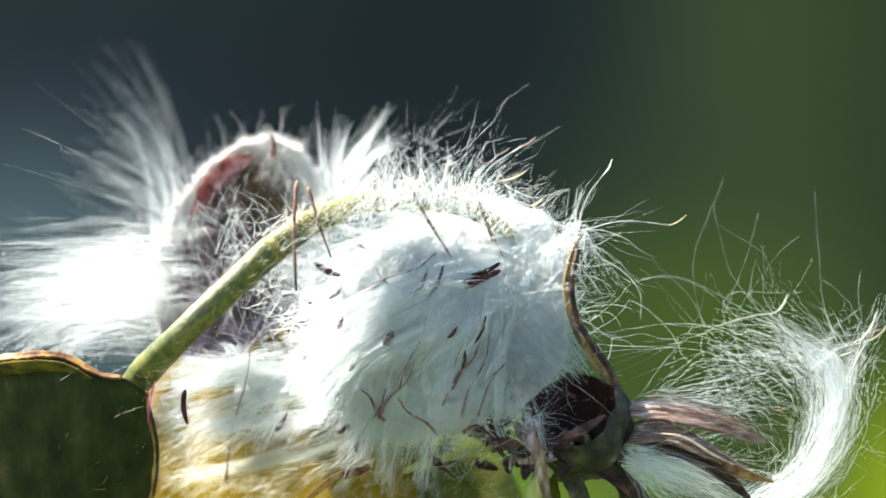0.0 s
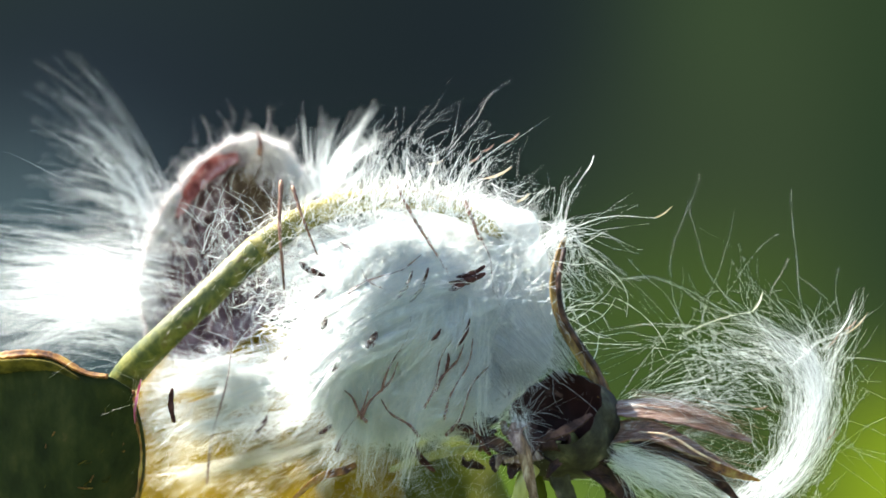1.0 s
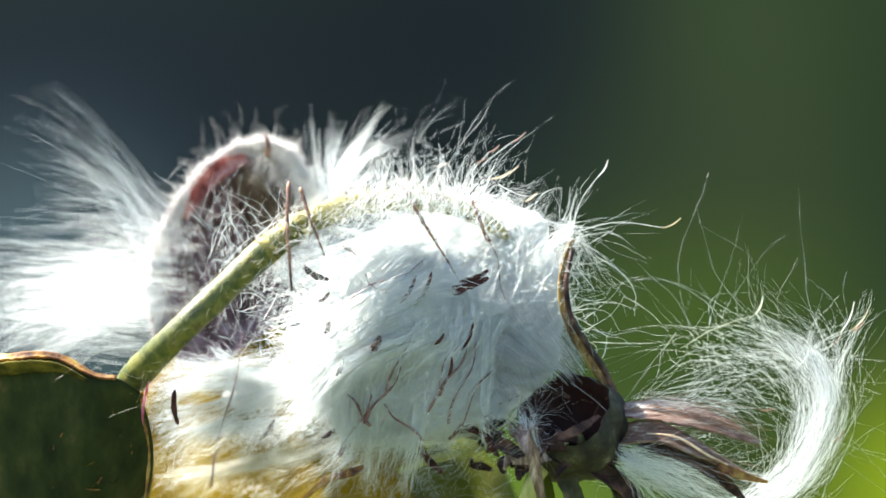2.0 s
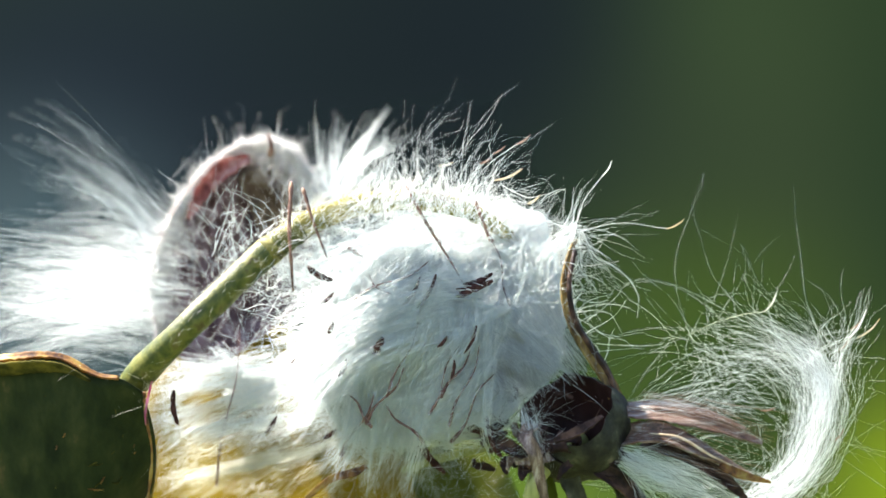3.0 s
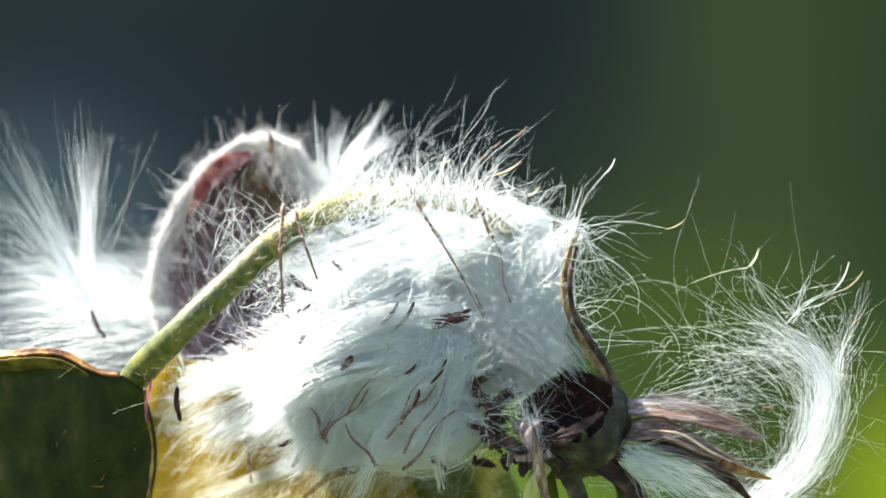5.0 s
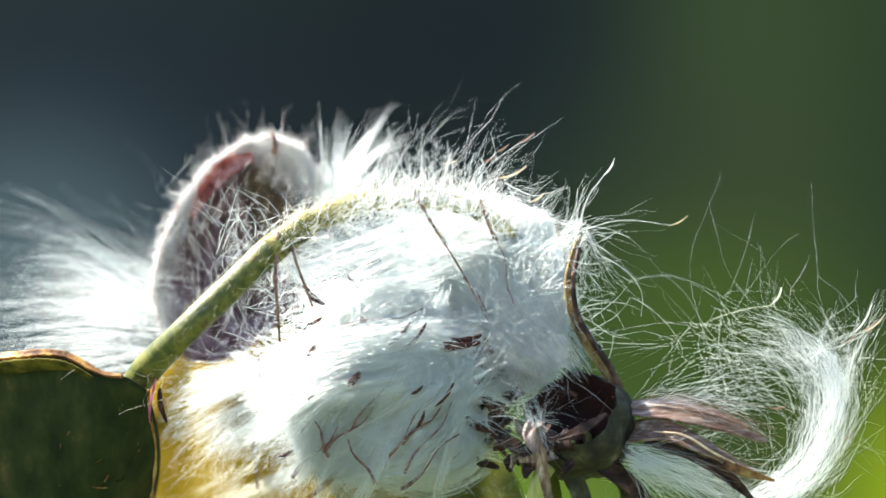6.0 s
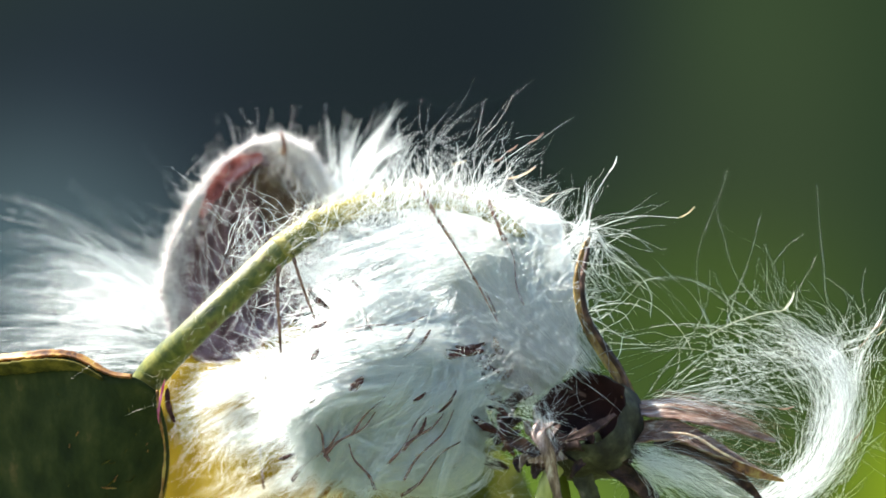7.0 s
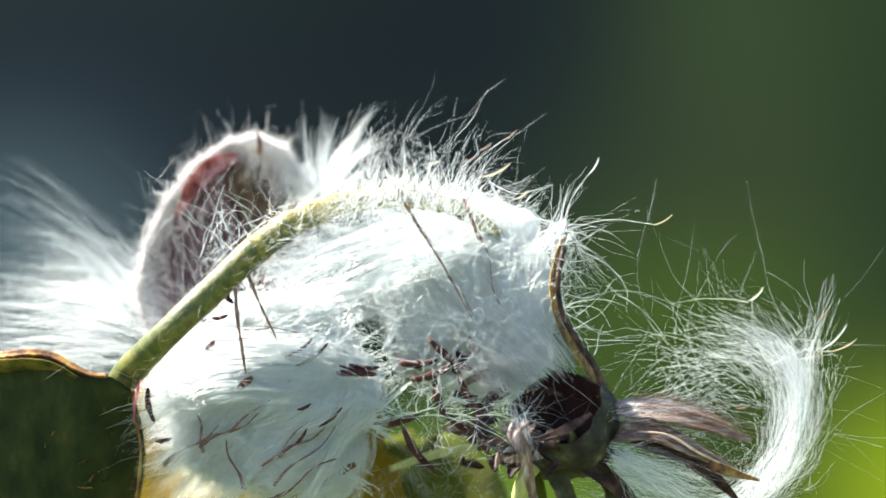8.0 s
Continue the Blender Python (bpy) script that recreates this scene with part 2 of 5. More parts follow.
def tubes(paths, radii, sides=3):
    """Many thin tubes at once. paths (n, k, 3), radii (n, k)."""
    n, k, _ = paths.shape
    tan = unit(np.gradient(paths, axis=1))
    ref = np.where(np.abs(tan[:, :1, 2:3]) > 0.8, np.array([1.0, 0, 0]), np.array([0, 0, 1.0]))
    a = unit(np.cross(tan, np.broadcast_to(ref, tan.shape)))
    b = np.cross(tan, a)
    ang = np.arange(sides) * 2 * np.pi / sides
    ring = a[:, :, None, :] * np.cos(ang)[None, None, :, None] + b[:, :, None, :] * np.sin(ang)[None, None, :, None]
    v = paths[:, :, None, :] + ring * radii[:, :, None, None]
    base = (np.arange(n) * k * sides)[:, None, None]
    row = (np.arange(k - 1) * sides)[None, :, None]
    s = np.arange(sides)[None, None, :]
    s2 = (s + 1) % sides
    q = np.stack([base + row + s, base + row + s2, base + row + sides + s2, base + row + sides + s], axis=-1)
    return v.reshape(-1, 3), q.reshape(-1, 4)


def hair_mesh(rng, roots, d0, d1, length, r=0.07, wave=0.06, k=9, taper=0.7):
    """Bent, slightly wavy hairs: they start along d0 and end along d1."""
    n = len(roots)
    s = np.linspace(0, 1, k)[None, :, None]
    L = length[:, None, None]
    d0, d1 = unit(d0)[:, None, :], unit(d1)[:, None, :]
    p = roots[:, None, :] + L * (s * d0 + 0.5 * s * s * (d1 - d0))
    side = unit(rng.normal(size=(n, 1, 3)))
    side2 = unit(rng.normal(size=(n, 1, 3)))
    f1 = rng.uniform(1.0, 2.2, (n, 1, 1))
    f2 = rng.uniform(2.5, 4.5, (n, 1, 1))
    ph = rng.uniform(0, 6.28, (n, 1, 1))
    p = p + L * wave * s * (side * np.sin(f1 * 3.14 * s + ph) + 0.35 * side2 * np.sin(f2 * 3.14 * s + ph))
    rad = 0.33 * r * rng.uniform(0.55, 1.3, (n, 1)) * (1 - taper * np.linspace(0, 1, k)[None, :])
    return tubes(p, rad)


def merge(*meshes):
    vs, fs, off = [], [], 0
    for v, f in meshes:
        vs.append(np.asarray(v, dtype=float))
        fs.extend((np.asarray(f) + off).tolist() if not isinstance(f, list) else [[i + off for i in q] for q in f])
        off += len(v)
    return np.vstack(vs), fs


def rod(points, radii, n=24, sides=10, lumps=0.0, seed=1):
    """One closed tube along a smooth curve, with rounded ends."""
    rng = np.random.default_rng(seed)
    p = spline(points, n)
    r = np.interp(np.linspace(0, 1, n), np.linspace(0, 1, len(radii)), radii)
    r = r * (1 + lumps * rng.uniform(-1, 1, n))
    p = np.vstack([p[0] - 0.3 * (p[1] - p[0]), p, p[-1] + 0.3 * (p[-1] - p[-2])])
    r = np.concatenate([[r[0] * 0.35], r, [r[-1] * 0.35]])
    v, q = tubes(p[None], r[None], sides)
    k = len(p)
    faces = q.tolist() + [list(range(sides))[::-1], list(range((k - 1) * sides, k * sides))]
    return v, faces


def strap(points, widths, thick=0.35, curl=0.25, n=26, across=7, face=(0, -1, 0.2), twist=(0, 0), ragged=0.08, seed=3):
    """A bract: a strap with thickness, cupped across its width, along a smooth curve."""
    rng = np.random.default_rng(seed)
    p = spline(points, n)
    w = np.interp(np.linspace(0, 1, n), np.linspace(0, 1, len(widths)), widths)
    tan = unit(np.gradient(p, axis=0))
    side = unit(np.cross(tan, np.array(face, dtype=float)))
    nor = np.cross(side, tan)
    tw = np.radians(np.linspace(twist[0], twist[1], n))[:, None]
    side, nor = side * np.cos(tw) + nor * np.sin(tw), nor * np.cos(tw) - side * np.sin(tw)
    u = np.linspace(-1, 1, across)
    wob = 1 + ragged * rng.uniform(-1, 1, (n, 1, 1))
    ridge = 0.10 * np.cos(u * 9)[None, :, None]
    grid = p[:, None] + side[:, None] * (w[:, None, None] * u[None, :, None] * wob) + nor[:, None] * (
        (curl * w)[:, None, None] * (u ** 2)[None, :, None] + ridge * w[:, None, None] * 0.4)
    top = grid + nor[:, None] * thick / 2
    bot = grid - nor[:, None] * thick / 2
    return shell(top, bot)


def shell(top, bot):
    n, m, _ = top.shape
    v = np.vstack([top.reshape(-1, 3), bot.reshape(-1, 3)])
    o = n * m
    f = []
    for i in range(n - 1):
        for j in range(m - 1):
            a = i * m + j
            f.append([a, a + 1, a + m + 1, a + m])
            f.append([o + a, o + a + m, o + a + m + 1, o + a + 1])
    for i in range(n - 1):
        a, b = i * m, i * m + m - 1
        f.append([a, a + m, o + a + m, o + a])
        f.append([b, o + b, o + b + m, b + m])
    for j in range(m - 1):
        a, b = j, (n - 1) * m + j
        f.append([a, o + a, o + a + 1, a + 1])
        f.append([b, b + 1, o + b + 1, o + b])
    return v, f


def angle_dir(deg, away=0.0):
    """Unit direction in the plane across the view: 0 to the right, 90 up; away adds depth."""
    a = np.radians(np.asarray(deg, dtype=float))
    away = np.broadcast_to(np.asarray(away, dtype=float), a.shape)
    return unit(np.stack([np.cos(a), away, np.sin(a)], axis=-1))


def empty(name, place):
    ob = new(name)
    ob.empty_display_size = 0.01
    ob.location = place
    return ob


def spindle(length, radius, n=9, sides=6, bend=0.08):
    """A long seed: pointed below, blunt above, ribbed."""
    s = np.linspace(0, 1, n)
    r = 0.85 * radius * np.sin(np.pi * (0.06 + 0.87 * s ** 0.85)) ** 0.6 * (1 + 0.16 * np.sin(s * 17 + length))
    p = np.stack([bend * length * np.sin(np.pi * s), 0 * s, length * (s - 0.5)], axis=-1)
    v, q = tubes(p[None], r[None], sides)
    return v, q.tolist() + [list(range(sides))[::-1], list(range((n - 1) * sides, n * sides))]


def bundle(rng, guide, count, spread, flare, r=0.06, span=(0.45, 1.0), k=14, wave=0.5, first=0.6, curl=0.0):
    """Strands that follow a guide curve over a stretch of it and stray further towards their ends."""
    g = spline(guide, 200)
    start = rng.uniform(0, first, count)
    end = np.minimum(1.0, start + rng.uniform(*span, count))
    s = start[:, None] + (end - start)[:, None] * np.linspace(0, 1, k)[None]
    i = np.clip((s * 199), 0, 198.999)
    j = i.astype(int)
    w = (i - j)[..., None]
    p = g[j] * (1 - w) + g[j + 1] * w
    off = rng.normal(0, 1, (count, 1, 3)) * np.array(spread)
    stray = rng.normal(0, 1, (count, 1, 3)) * np.array(flare)
    t = np.linspace(0, 1, k)[None, :, None]
    ph = rng.uniform(0, 6.28, (count, 1, 3))
    p = p + off + stray * t ** 2 + wave * np.sin(4 * t + ph) * t
    if curl:
        p = p + curl * rng.uniform(0.2, 1.6, (count, 1, 1)) * np.sin(rng.uniform(6, 15, (count, 1, 1)) * t + ph[:, :, ::-1])
    rad = 0.34 * r * rng.uniform(0.55, 1.4, (count, 1)) * (1 - 0.7 * np.linspace(0, 1, k)[None])
    return tubes(p, rad)


# ---- ground and distance ----
def build_ground():
    n = 60
    xs = np.sign(np.linspace(-1, 1, n)) * np.abs(np.linspace(-1, 1, n)) ** 3 * 1500
    verts = [(x * 1000, y * 1000, -1000 + 1000 * 0.03 * math.sin(x * 1.7) * math.cos(y * 1.3) - 30) for x in xs for y in xs]
    faces = [[i * n + j, i * n + n + j, i * n + n + j + 1, i * n + j + 1] for i in range(n - 1) for j in range(n - 1)]
    tagged(mesh_object("ground", verts, faces, ground_material()), "grassy brown earth under the plant", "ground", kind="structure")


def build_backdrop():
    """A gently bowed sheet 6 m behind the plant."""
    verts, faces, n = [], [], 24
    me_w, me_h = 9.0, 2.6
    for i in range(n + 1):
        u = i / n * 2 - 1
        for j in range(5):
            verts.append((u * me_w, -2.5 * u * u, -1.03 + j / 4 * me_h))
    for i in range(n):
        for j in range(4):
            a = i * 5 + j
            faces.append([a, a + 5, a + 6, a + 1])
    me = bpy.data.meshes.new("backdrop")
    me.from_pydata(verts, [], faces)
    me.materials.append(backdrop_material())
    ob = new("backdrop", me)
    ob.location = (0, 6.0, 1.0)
    tagged(ob, "glowing sheet painted with blurred dark shade and sunlit green foliage far behind", "backdrop", kind="structure")


build_ground()
build_backdrop()

# ---- the plant ----
plant = tagged(empty("seed_head_plant", (0.012, 0.004, 0.0)),
               "withered plant with arched green stalk and burst seed head", "plant")


def part(name, geo, mat, parent=plant, label=""):
    return mesh_object(name, geo[0], geo[1], mat, parent, label)


def build_stalk():
    pts = [(-48.3, 8.0, -22.8), (-44.6, -1.0, -17.7), (-38.5, -7.0, -11.7), (-32.1, -7.0, -5.6), (-26.6, -6.0, -0.4), (-21.1, -4.0, 3.6), (-14.7, -2.0, 6.2), (-7.5, 0.0, 7.2), (-0.3, 2.0, 6.4), (5.3, 5.0, 4.0), (9.4, 9.0, 0.7)]
    rad = [1.93, 2.25, 2.01, 2.01, 2.09, 1.85, 1.61, 1.44, 1.36, 1.20, 0.80]
    stalk = part("stalk", rod(pts[:6], rad[:6], n=44, sides=14, lumps=0.03), GREEN_STALK, plant, "arched yellow-green stalk with pale hairs")
    upper = rod(pts[4:], [rad[4] * 1.02] + rad[5:], n=60, sides=16, lumps=0.05, seed=5)
    part("dried_stalk_end", upper, DRIED_STALK, stalk, "dried cream and olive end of the stalk")
    rng = np.random.default_rng(12)
    ridge = spline(pts[4:], 120)
    for k in range(16):
        i0 = int(rng.integers(4, 92))
        n_i = int(rng.integers(8, 22))
        lift = np.array([0, -1.35, 0.55]) * rng.uniform(0.85, 1.1) * rng.choice([1.0, 1.0, 0.75])
        off = np.array([0, 0, rng.uniform(-0.9, 0.9)])
        p = [tuple(ridge[min(i0 + m, 119)] + lift * (1 - 0.25 * (i0 / 119)) + off) for m in (0, n_i // 2, n_i)]
        part("peeling_strip", strap(p, [0.12, rng.uniform(0.2, 0.4), 0.08], thick=0.12, curl=0.6, n=10, across=5, seed=100 + k), (DRIED_STALK, CREAM, BRISTLE)[k % 3], stalk, "thin peeling strip of skin")
    rng = np.random.default_rng(11)
    line = spline(pts, 400)
    r = np.interp(np.linspace(0, 1, 400), np.linspace(0, 1, len(rad)), rad)
    i = rng.integers(20, 390, 420)
    i = np.concatenate([i, rng.integers(160, 390, 1300)])
    a = rng.uniform(0, 2 * np.pi, len(i))
    out = np.stack([0.3 * np.cos(a), np.where(i < 170, 0.45, 1.0) * np.sin(a), np.cos(a)], axis=-1)
    roots = line[i] + unit(out) * r[i][:, None] * 0.8
    tan = unit(np.gradient(line, axis=0))[i]
    d0 = out + tan * rng.uniform(-0.3, 0.8, (len(i), 1))
    d1 = d0 + tan * 0.8 + rng.normal(0, 0.5, (len(i), 3))
    L = rng.uniform(1.0, 3.6, len(i)) * np.where(i > 170, 1.3, 1.5)
    hair = part("stalk_hair", hair_mesh(rng, roots, d0, d1, L, r=0.055, wave=0.10, k=7), STALK_HAIR, stalk, "short pale hairs")
    tagged(hair, kind="stuff")


def build_leaf():
    """A thick dark leaf seen from its shaded side; its upper margin rolls back."""
    n, m = 34, 30
    top = spline([(-84.0, 2.0, -16.8), (-70.2, 0.0, -16.0), (-61.2, -2.0, -15.1), (-55.5, -3.0, -15.4), (-50.6, -4.0, -17.7), (-47.0, -5.0, -18.1), (-44.0, -5.0, -19.9)], n)
    low = spline([(-73.1, 6.0, -68.7), (-68.1, 4.0, -69.3), (-63.2, 3.0, -70.0), (-58.3, 2.0, -69.1), (-53.4, 2.0, -64.3), (-48.5, 0.0, -52.1), (-44.8, -2.0, -40.8)], n)
    v = np.linspace(0, 1, m)
    grid = top[None] * (1 - v)[:, None, None] + low[None] * v[:, None, None]
    uu = np.linspace(0, 1, n)
    belly = np.sin(np.pi * np.clip(uu, 0, 1))[None, :] * np.sin(np.pi * np.clip(v * 0.9 + 0.08, 0, 1))[:, None]
    grid[:, :, 1] += 22.0 * v[:, None] - 3.0 * belly
    # the free edge bulges out, then runs straight down
    grid[:, :, 0] += (uu ** 4)[None, :] * (1.77 * np.sin(np.pi * v * 1.1))[:, None]
    rng = np.random.default_rng(4)
    grid[:, :, 1] += 0.5 * np.sin(uu * 7 + 1)[None, :] * np.sin(v * 9)[:, None] + rng.normal(0, 0.10, (m, n))
    back_face = grid.copy()
    back_face[:, :, 1] += 1.0
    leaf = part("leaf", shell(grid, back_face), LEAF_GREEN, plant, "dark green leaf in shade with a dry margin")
    for k in range(16):
        r0, c0 = rng.integers(3, 12), rng.integers(12, 30)
        p = grid[r0, c0] + np.array([0, -0.12, 0])
        d = angle_dir(rng.normal(50, 25)) * rng.uniform(0.8, 2.4)
        part("leaf_scar", rod([tuple(p), tuple(p + d * 0.5 + rng.normal(0, 0.12, 3)), tuple(p + d)], [0.06, 0.13, 0.05], n=8, sides=5, lumps=0.3), LEAF_BAND if k % 3 else MARGIN, leaf, "short dry scar")
    edge = [(-84.0, 2.0, -16.8), (-70.2, 0.0, -16.0), (-62.7, -2.5, -15.4), (-58.7, -3.0, -15.0), (-55.1, -3.5, -15.4), (-50.6, -5.0, -17.6), (-47.3, -6.0, -18.1)]
    part("leaf_margin", strap(edge, [0.56, 0.64, 0.80, 0.72, 0.56, 0.40, 0.32], thick=0.35, curl=0.5, n=60, face=(0, -0.6, 1), ragged=0.3), MARGIN, leaf, "orange-brown rolled margin")
    part("leaf_edge_band", strap([(-84.0, 1.5, -18.3), (-70.1, -0.5, -17.4), (-62.7, -3.4, -16.7), (-58.6, -4.0, -16.4), (-55.0, -4.6, -16.7), (-51.3, -5.4, -18.4)], [0.8, 0.9, 1.05, 0.95, 0.6, 0.2], thick=0.3, curl=0.0, n=60, face=(0, -1, -0.55), ragged=0.12), LEAF_BAND, leaf, "yellow-green band below the margin")
    edge = [(-43.7, -5.0, -20.0), (-43.4, -4.5, -23.9), (-42.7, -3.5, -28.7), (-43.3, -3.0, -35.1), (-44.5, -2.0, -40.8)]
    part("leaf_margin", rod(edge, [0.22, 0.24, 0.18, 0.24, 0.18], n=40, sides=6, lumps=0.45), MARGIN, leaf, "thin brown edge")
    for k, (a, b, c) in enumerate([((-55.6, -7.0, -18.2), (-50.4, -7.0, -14.7), (-44.6, -5.0, -11.9)), ((-48.0, -8.0, -23.4), (-45.2, -9.0, -22.3), (-39.2, -9.0, -20.6))]):
        part("loose_fibre", rod([a, b, c], [0.007, 0.010, 0.005], n=12, sides=5), STALK_HAIR, leaf, "single pale fibre")
    part("torn_shred", strap([(-42.6, -5.5, -18.4), (-43.1, -6.0, -20.6), (-43.5, -6.0, -23.0), (-43.5, -5.0, -24.6)], [0.06, 0.20, 0.16, 0.05], thick=0.12, n=14, ragged=0.4), MAGENTA, leaf, "torn magenta shred")


def build_pod_valve():
    """One open half of the pod: a hollow bowl with a thick felted rim."""
    ctrl = [(-42.6, 18.0, -13.3), (-44.3, 18.0, -6.2), (-42.7, 18.0, 1.5), (-39.1, 18.0, 8.3), (-34.3, 18.0, 13.5), (-28.7, 17.0, 16.0), (-23.9, 16.0, 14.8), (-21.1, 16.0, 10.6), (-18.4, 18.0, 4.6), (-19.4, 20.0, -2.4), (-25.9, 21.0, -10.6), (-35.7, 20.0, -16.4), (-42.4, 18.0, -13.1)]
    n = 72
    rim = spline(ctrl, n + 1)[:-1]
    mid = np.array((-29.1, 20.0, 0.9))
    rings = np.linspace(1, 0.04, 16)
    rng = np.random.default_rng(8)
    inner, outer = [], []
    rim = rim + (rim - mid) * (0.022 * np.sin(np.arange(n) * 1.9) * np.sin(np.arange(n) * 0.7 + 1))[:, None] * np.array([1, 0, 1])
    ang = np.arange(n) / n * 2 * np.pi
    fold = 0.5 * np.sin(ang * 9 + 0.6) + 0.35 * np.sin(ang * 17 + 2)
    for r in rings:
        depth = 12 * (1 - r ** 2.2)
        p = mid + (rim - mid) * r
        p[:, 1] = rim[:, 1] * r + mid[1] * (1 - r) + depth + 1.1 * fold * math.sin(math.pi * r) * 1.2
        inner.append(p)
        o = mid + (rim - mid) * (r * 1.03)
        o[:, 1] = p[:, 1] + 1.6 + 0.6 * (1 - r)
        outer.append(o)
    v = np.vstack(inner + outer)
    k = len(rings)
    f = []
    for i in range(k - 1):
        for j in range(n):
            a, b = i * n + j, i * n + (j + 1) % n
            f.append([a, b, b + n, a + n])
            f.append([k * n + a, k * n + a + n, k * n + b + n, k * n + b])
    for j in range(n):
        f.append([j, k * n + j, k * n + (j + 1) % n, (j + 1) % n])
    f.append([(k - 1) * n + j for j in range(n)])
    f.append([(2 * k - 1) * n + j for j in range(n)][::-1])
    valve = part("pod_valve", (v, f), PURPLE_INNER, plant, "open hollow pod half with purple-brown lining")
    # felted rim: dense short hairs, outwards and inwards
    count = 6500
    t = rng.uniform(0, 0.66, count) * n
    i0 = t.astype(int) % n
    w = (t - t.astype(int))[:, None]
    base = rim[i0] * (1 - w) + rim[(i0 + 1) % n] * w
    out = unit((base - mid) * np.array([1, 0, 1]))
    inward = rng.uniform(-0.5, 1.0, count) + np.abs(rng.normal(0, 0.7, count)) * np.interp(t / n, [0.0, 0.15, 0.25, 0.42, 0.5], [2.0, 1.8, 1.0, 0.9, 0.3])
    roots = base - out * inward[:, None] * 1.2
    roots[:, 1] += np.where(inward > 0, inward * 0.55, np.abs(rng.normal(0, 1.2, count))) - 0.2
    d0 = out * rng.uniform(0.0, 1.1, (count, 1)) + np.array([0, -1, 0.15]) * rng.uniform(-0.4, 0.7, (count, 1)) + rng.normal(0, 0.45, (count, 3))
    d1 = d0 + rng.normal(0, 0.7, (count, 3)) + np.array([0, 0, -0.2])
    clump = np.interp(t, np.arange(n + 1), rng.uniform(0.35, 1.15, n + 1))
    tagged(part("rim_felt", hair_mesh(rng, roots, d0, d1, rng.uniform(0.9, 4.0, count) * rng.uniform(0.35, 1, count) * clump, r=0.10, wave=0.16, k=6), FUZZ, valve, "thick white felted rim"), kind="stuff")
    # single long hairs stand off the rim
    count = 70
    j = rng.integers(0, int(n * 0.6), count)
    out = unit((rim[j] - mid) * np.array([1, 0, 1]))
    d0 = out + rng.normal(0, 0.45, (count, 3)) + np.array([0, 0, 0.3])
    tagged(part("rim_hair", hair_mesh(rng, rim[j], d0, d0 + rng.normal(0, 0.6, (count, 3)), rng.uniform(2.5, 7.0, count), r=0.04, wave=0.10, k=8), FUZZ, valve, "single pale hairs on the rim"), kind="stuff")
    # pale down that grows from the far rim into the hollow
    count = 650
    j = rng.integers(int(n * 0.44), int(n * 0.62), count)
    out = unit((rim[j] - mid) * np.array([1, 0, 1]))
    roots = rim[j] + rng.normal(0, 0.7, (count, 3))
    d0 = -out + np.array([0, 0.25, -0.3]) + rng.normal(0, 0.35, (count, 3))
    tagged(part("rim_down", hair_mesh(rng, roots, d0, d0 + rng.normal(0, 0.4, (count, 3)), rng.uniform(2, 7.5, count), r=0.05, wave=0.06, k=6), FUZZ, valve, "pale down inside the rim"), kind="stuff")
    # long hairs that lie over the hollow
    count = 150
    roots = np.array((-32.0, 10.0, -6.4)) + rng.normal(0, 1, (count, 3)) * np.array([5.5, 3.0, 5.2])
    d0 = angle_dir(rng.normal(86, 34, count), rng.uniform(-0.3, 0.1, count))
    tagged(part("inner_hair", hair_mesh(rng, roots, d0, d0 + rng.normal(0, 0.3, (count, 3)), rng.uniform(3, 12, count), r=0.075, wave=0.07), SILK, valve, "loose white hairs over the hollow"), kind="stuff")
    # fine nap on the lining
    count = 600
    ri = rng.uniform(0.45, 0.98, count)
    j = rng.integers(0, n, count)
    roots = mid + (rim[j] - mid) * ri[:, None]
    roots[:, 1] = rim[j][:, 1] * ri + mid[1] * (1 - ri) + 12 * (1 - ri ** 2.2)
    d0 = np.array([0, -1, 0.4]) + rng.normal(0, 0.6, (count, 3))
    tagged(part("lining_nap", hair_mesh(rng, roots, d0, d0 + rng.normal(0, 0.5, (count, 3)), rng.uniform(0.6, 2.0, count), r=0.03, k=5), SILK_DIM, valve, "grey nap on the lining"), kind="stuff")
    part("pod_tip", strap([(-26.6, 15.0, 13.6), (-26.4, 14.6, 15.2), (-26.9, 15.0, 16.9)], [0.4, 0.4, 0.15], thick=0.4, n=12, ragged=0.25), BRISTLE, valve, "pinkish blade at the tip")
    for k, (a, b, c, w, mat) in enumerate([((-28.3, 21.0, 12.9), (-23.5, 23.0, 9.2), (-18.5, 22.0, 3.4), 3.0, DARK_LINING), ((-30.5, 23.0, 11.6), (-27.3, 26.0, 5.9), (-23.5, 25.0, 0.1), 2.8, DARK_LINING),
                                           ((-32.2, 24.0, 11.7), (-31.9, 28.0, 3.4), (-30.2, 26.0, -4.9), 1.28, PURPLE_INNER), ((-39.8, 20.0, 6.7), (-40.2, 22.0, -0.7), (-39.0, 21.0, -9.8), 1.20, PURPLE_INNER),
                                           ((-36.2, 22.0, 9.2), (-37.0, 26.0, 0.9), (-35.9, 24.0, -8.2), 1.12, PURPLE_INNER)]):
        part("lining_fold", strap([a, b, c], [w * 0.5, w, w * 0.6], thick=0.4, curl=0.6, n=18, across=9, seed=60 + k, face=(0.2, -1, 0)), mat, valve, "shrunken fold of the lining")
    part("pod_fold", strap([(-38.6, 17.6, 4.6), (-36.3, 17.3, 8.7), (-33.2, 17.0, 11.8), (-29.6, 16.8, 13.4)], [0.4, 1.2, 1.4, 0.6], thick=0.5, n=20, across=9, curl=0.5, ragged=0.2), PINK, valve, "reddish fold below the rim")


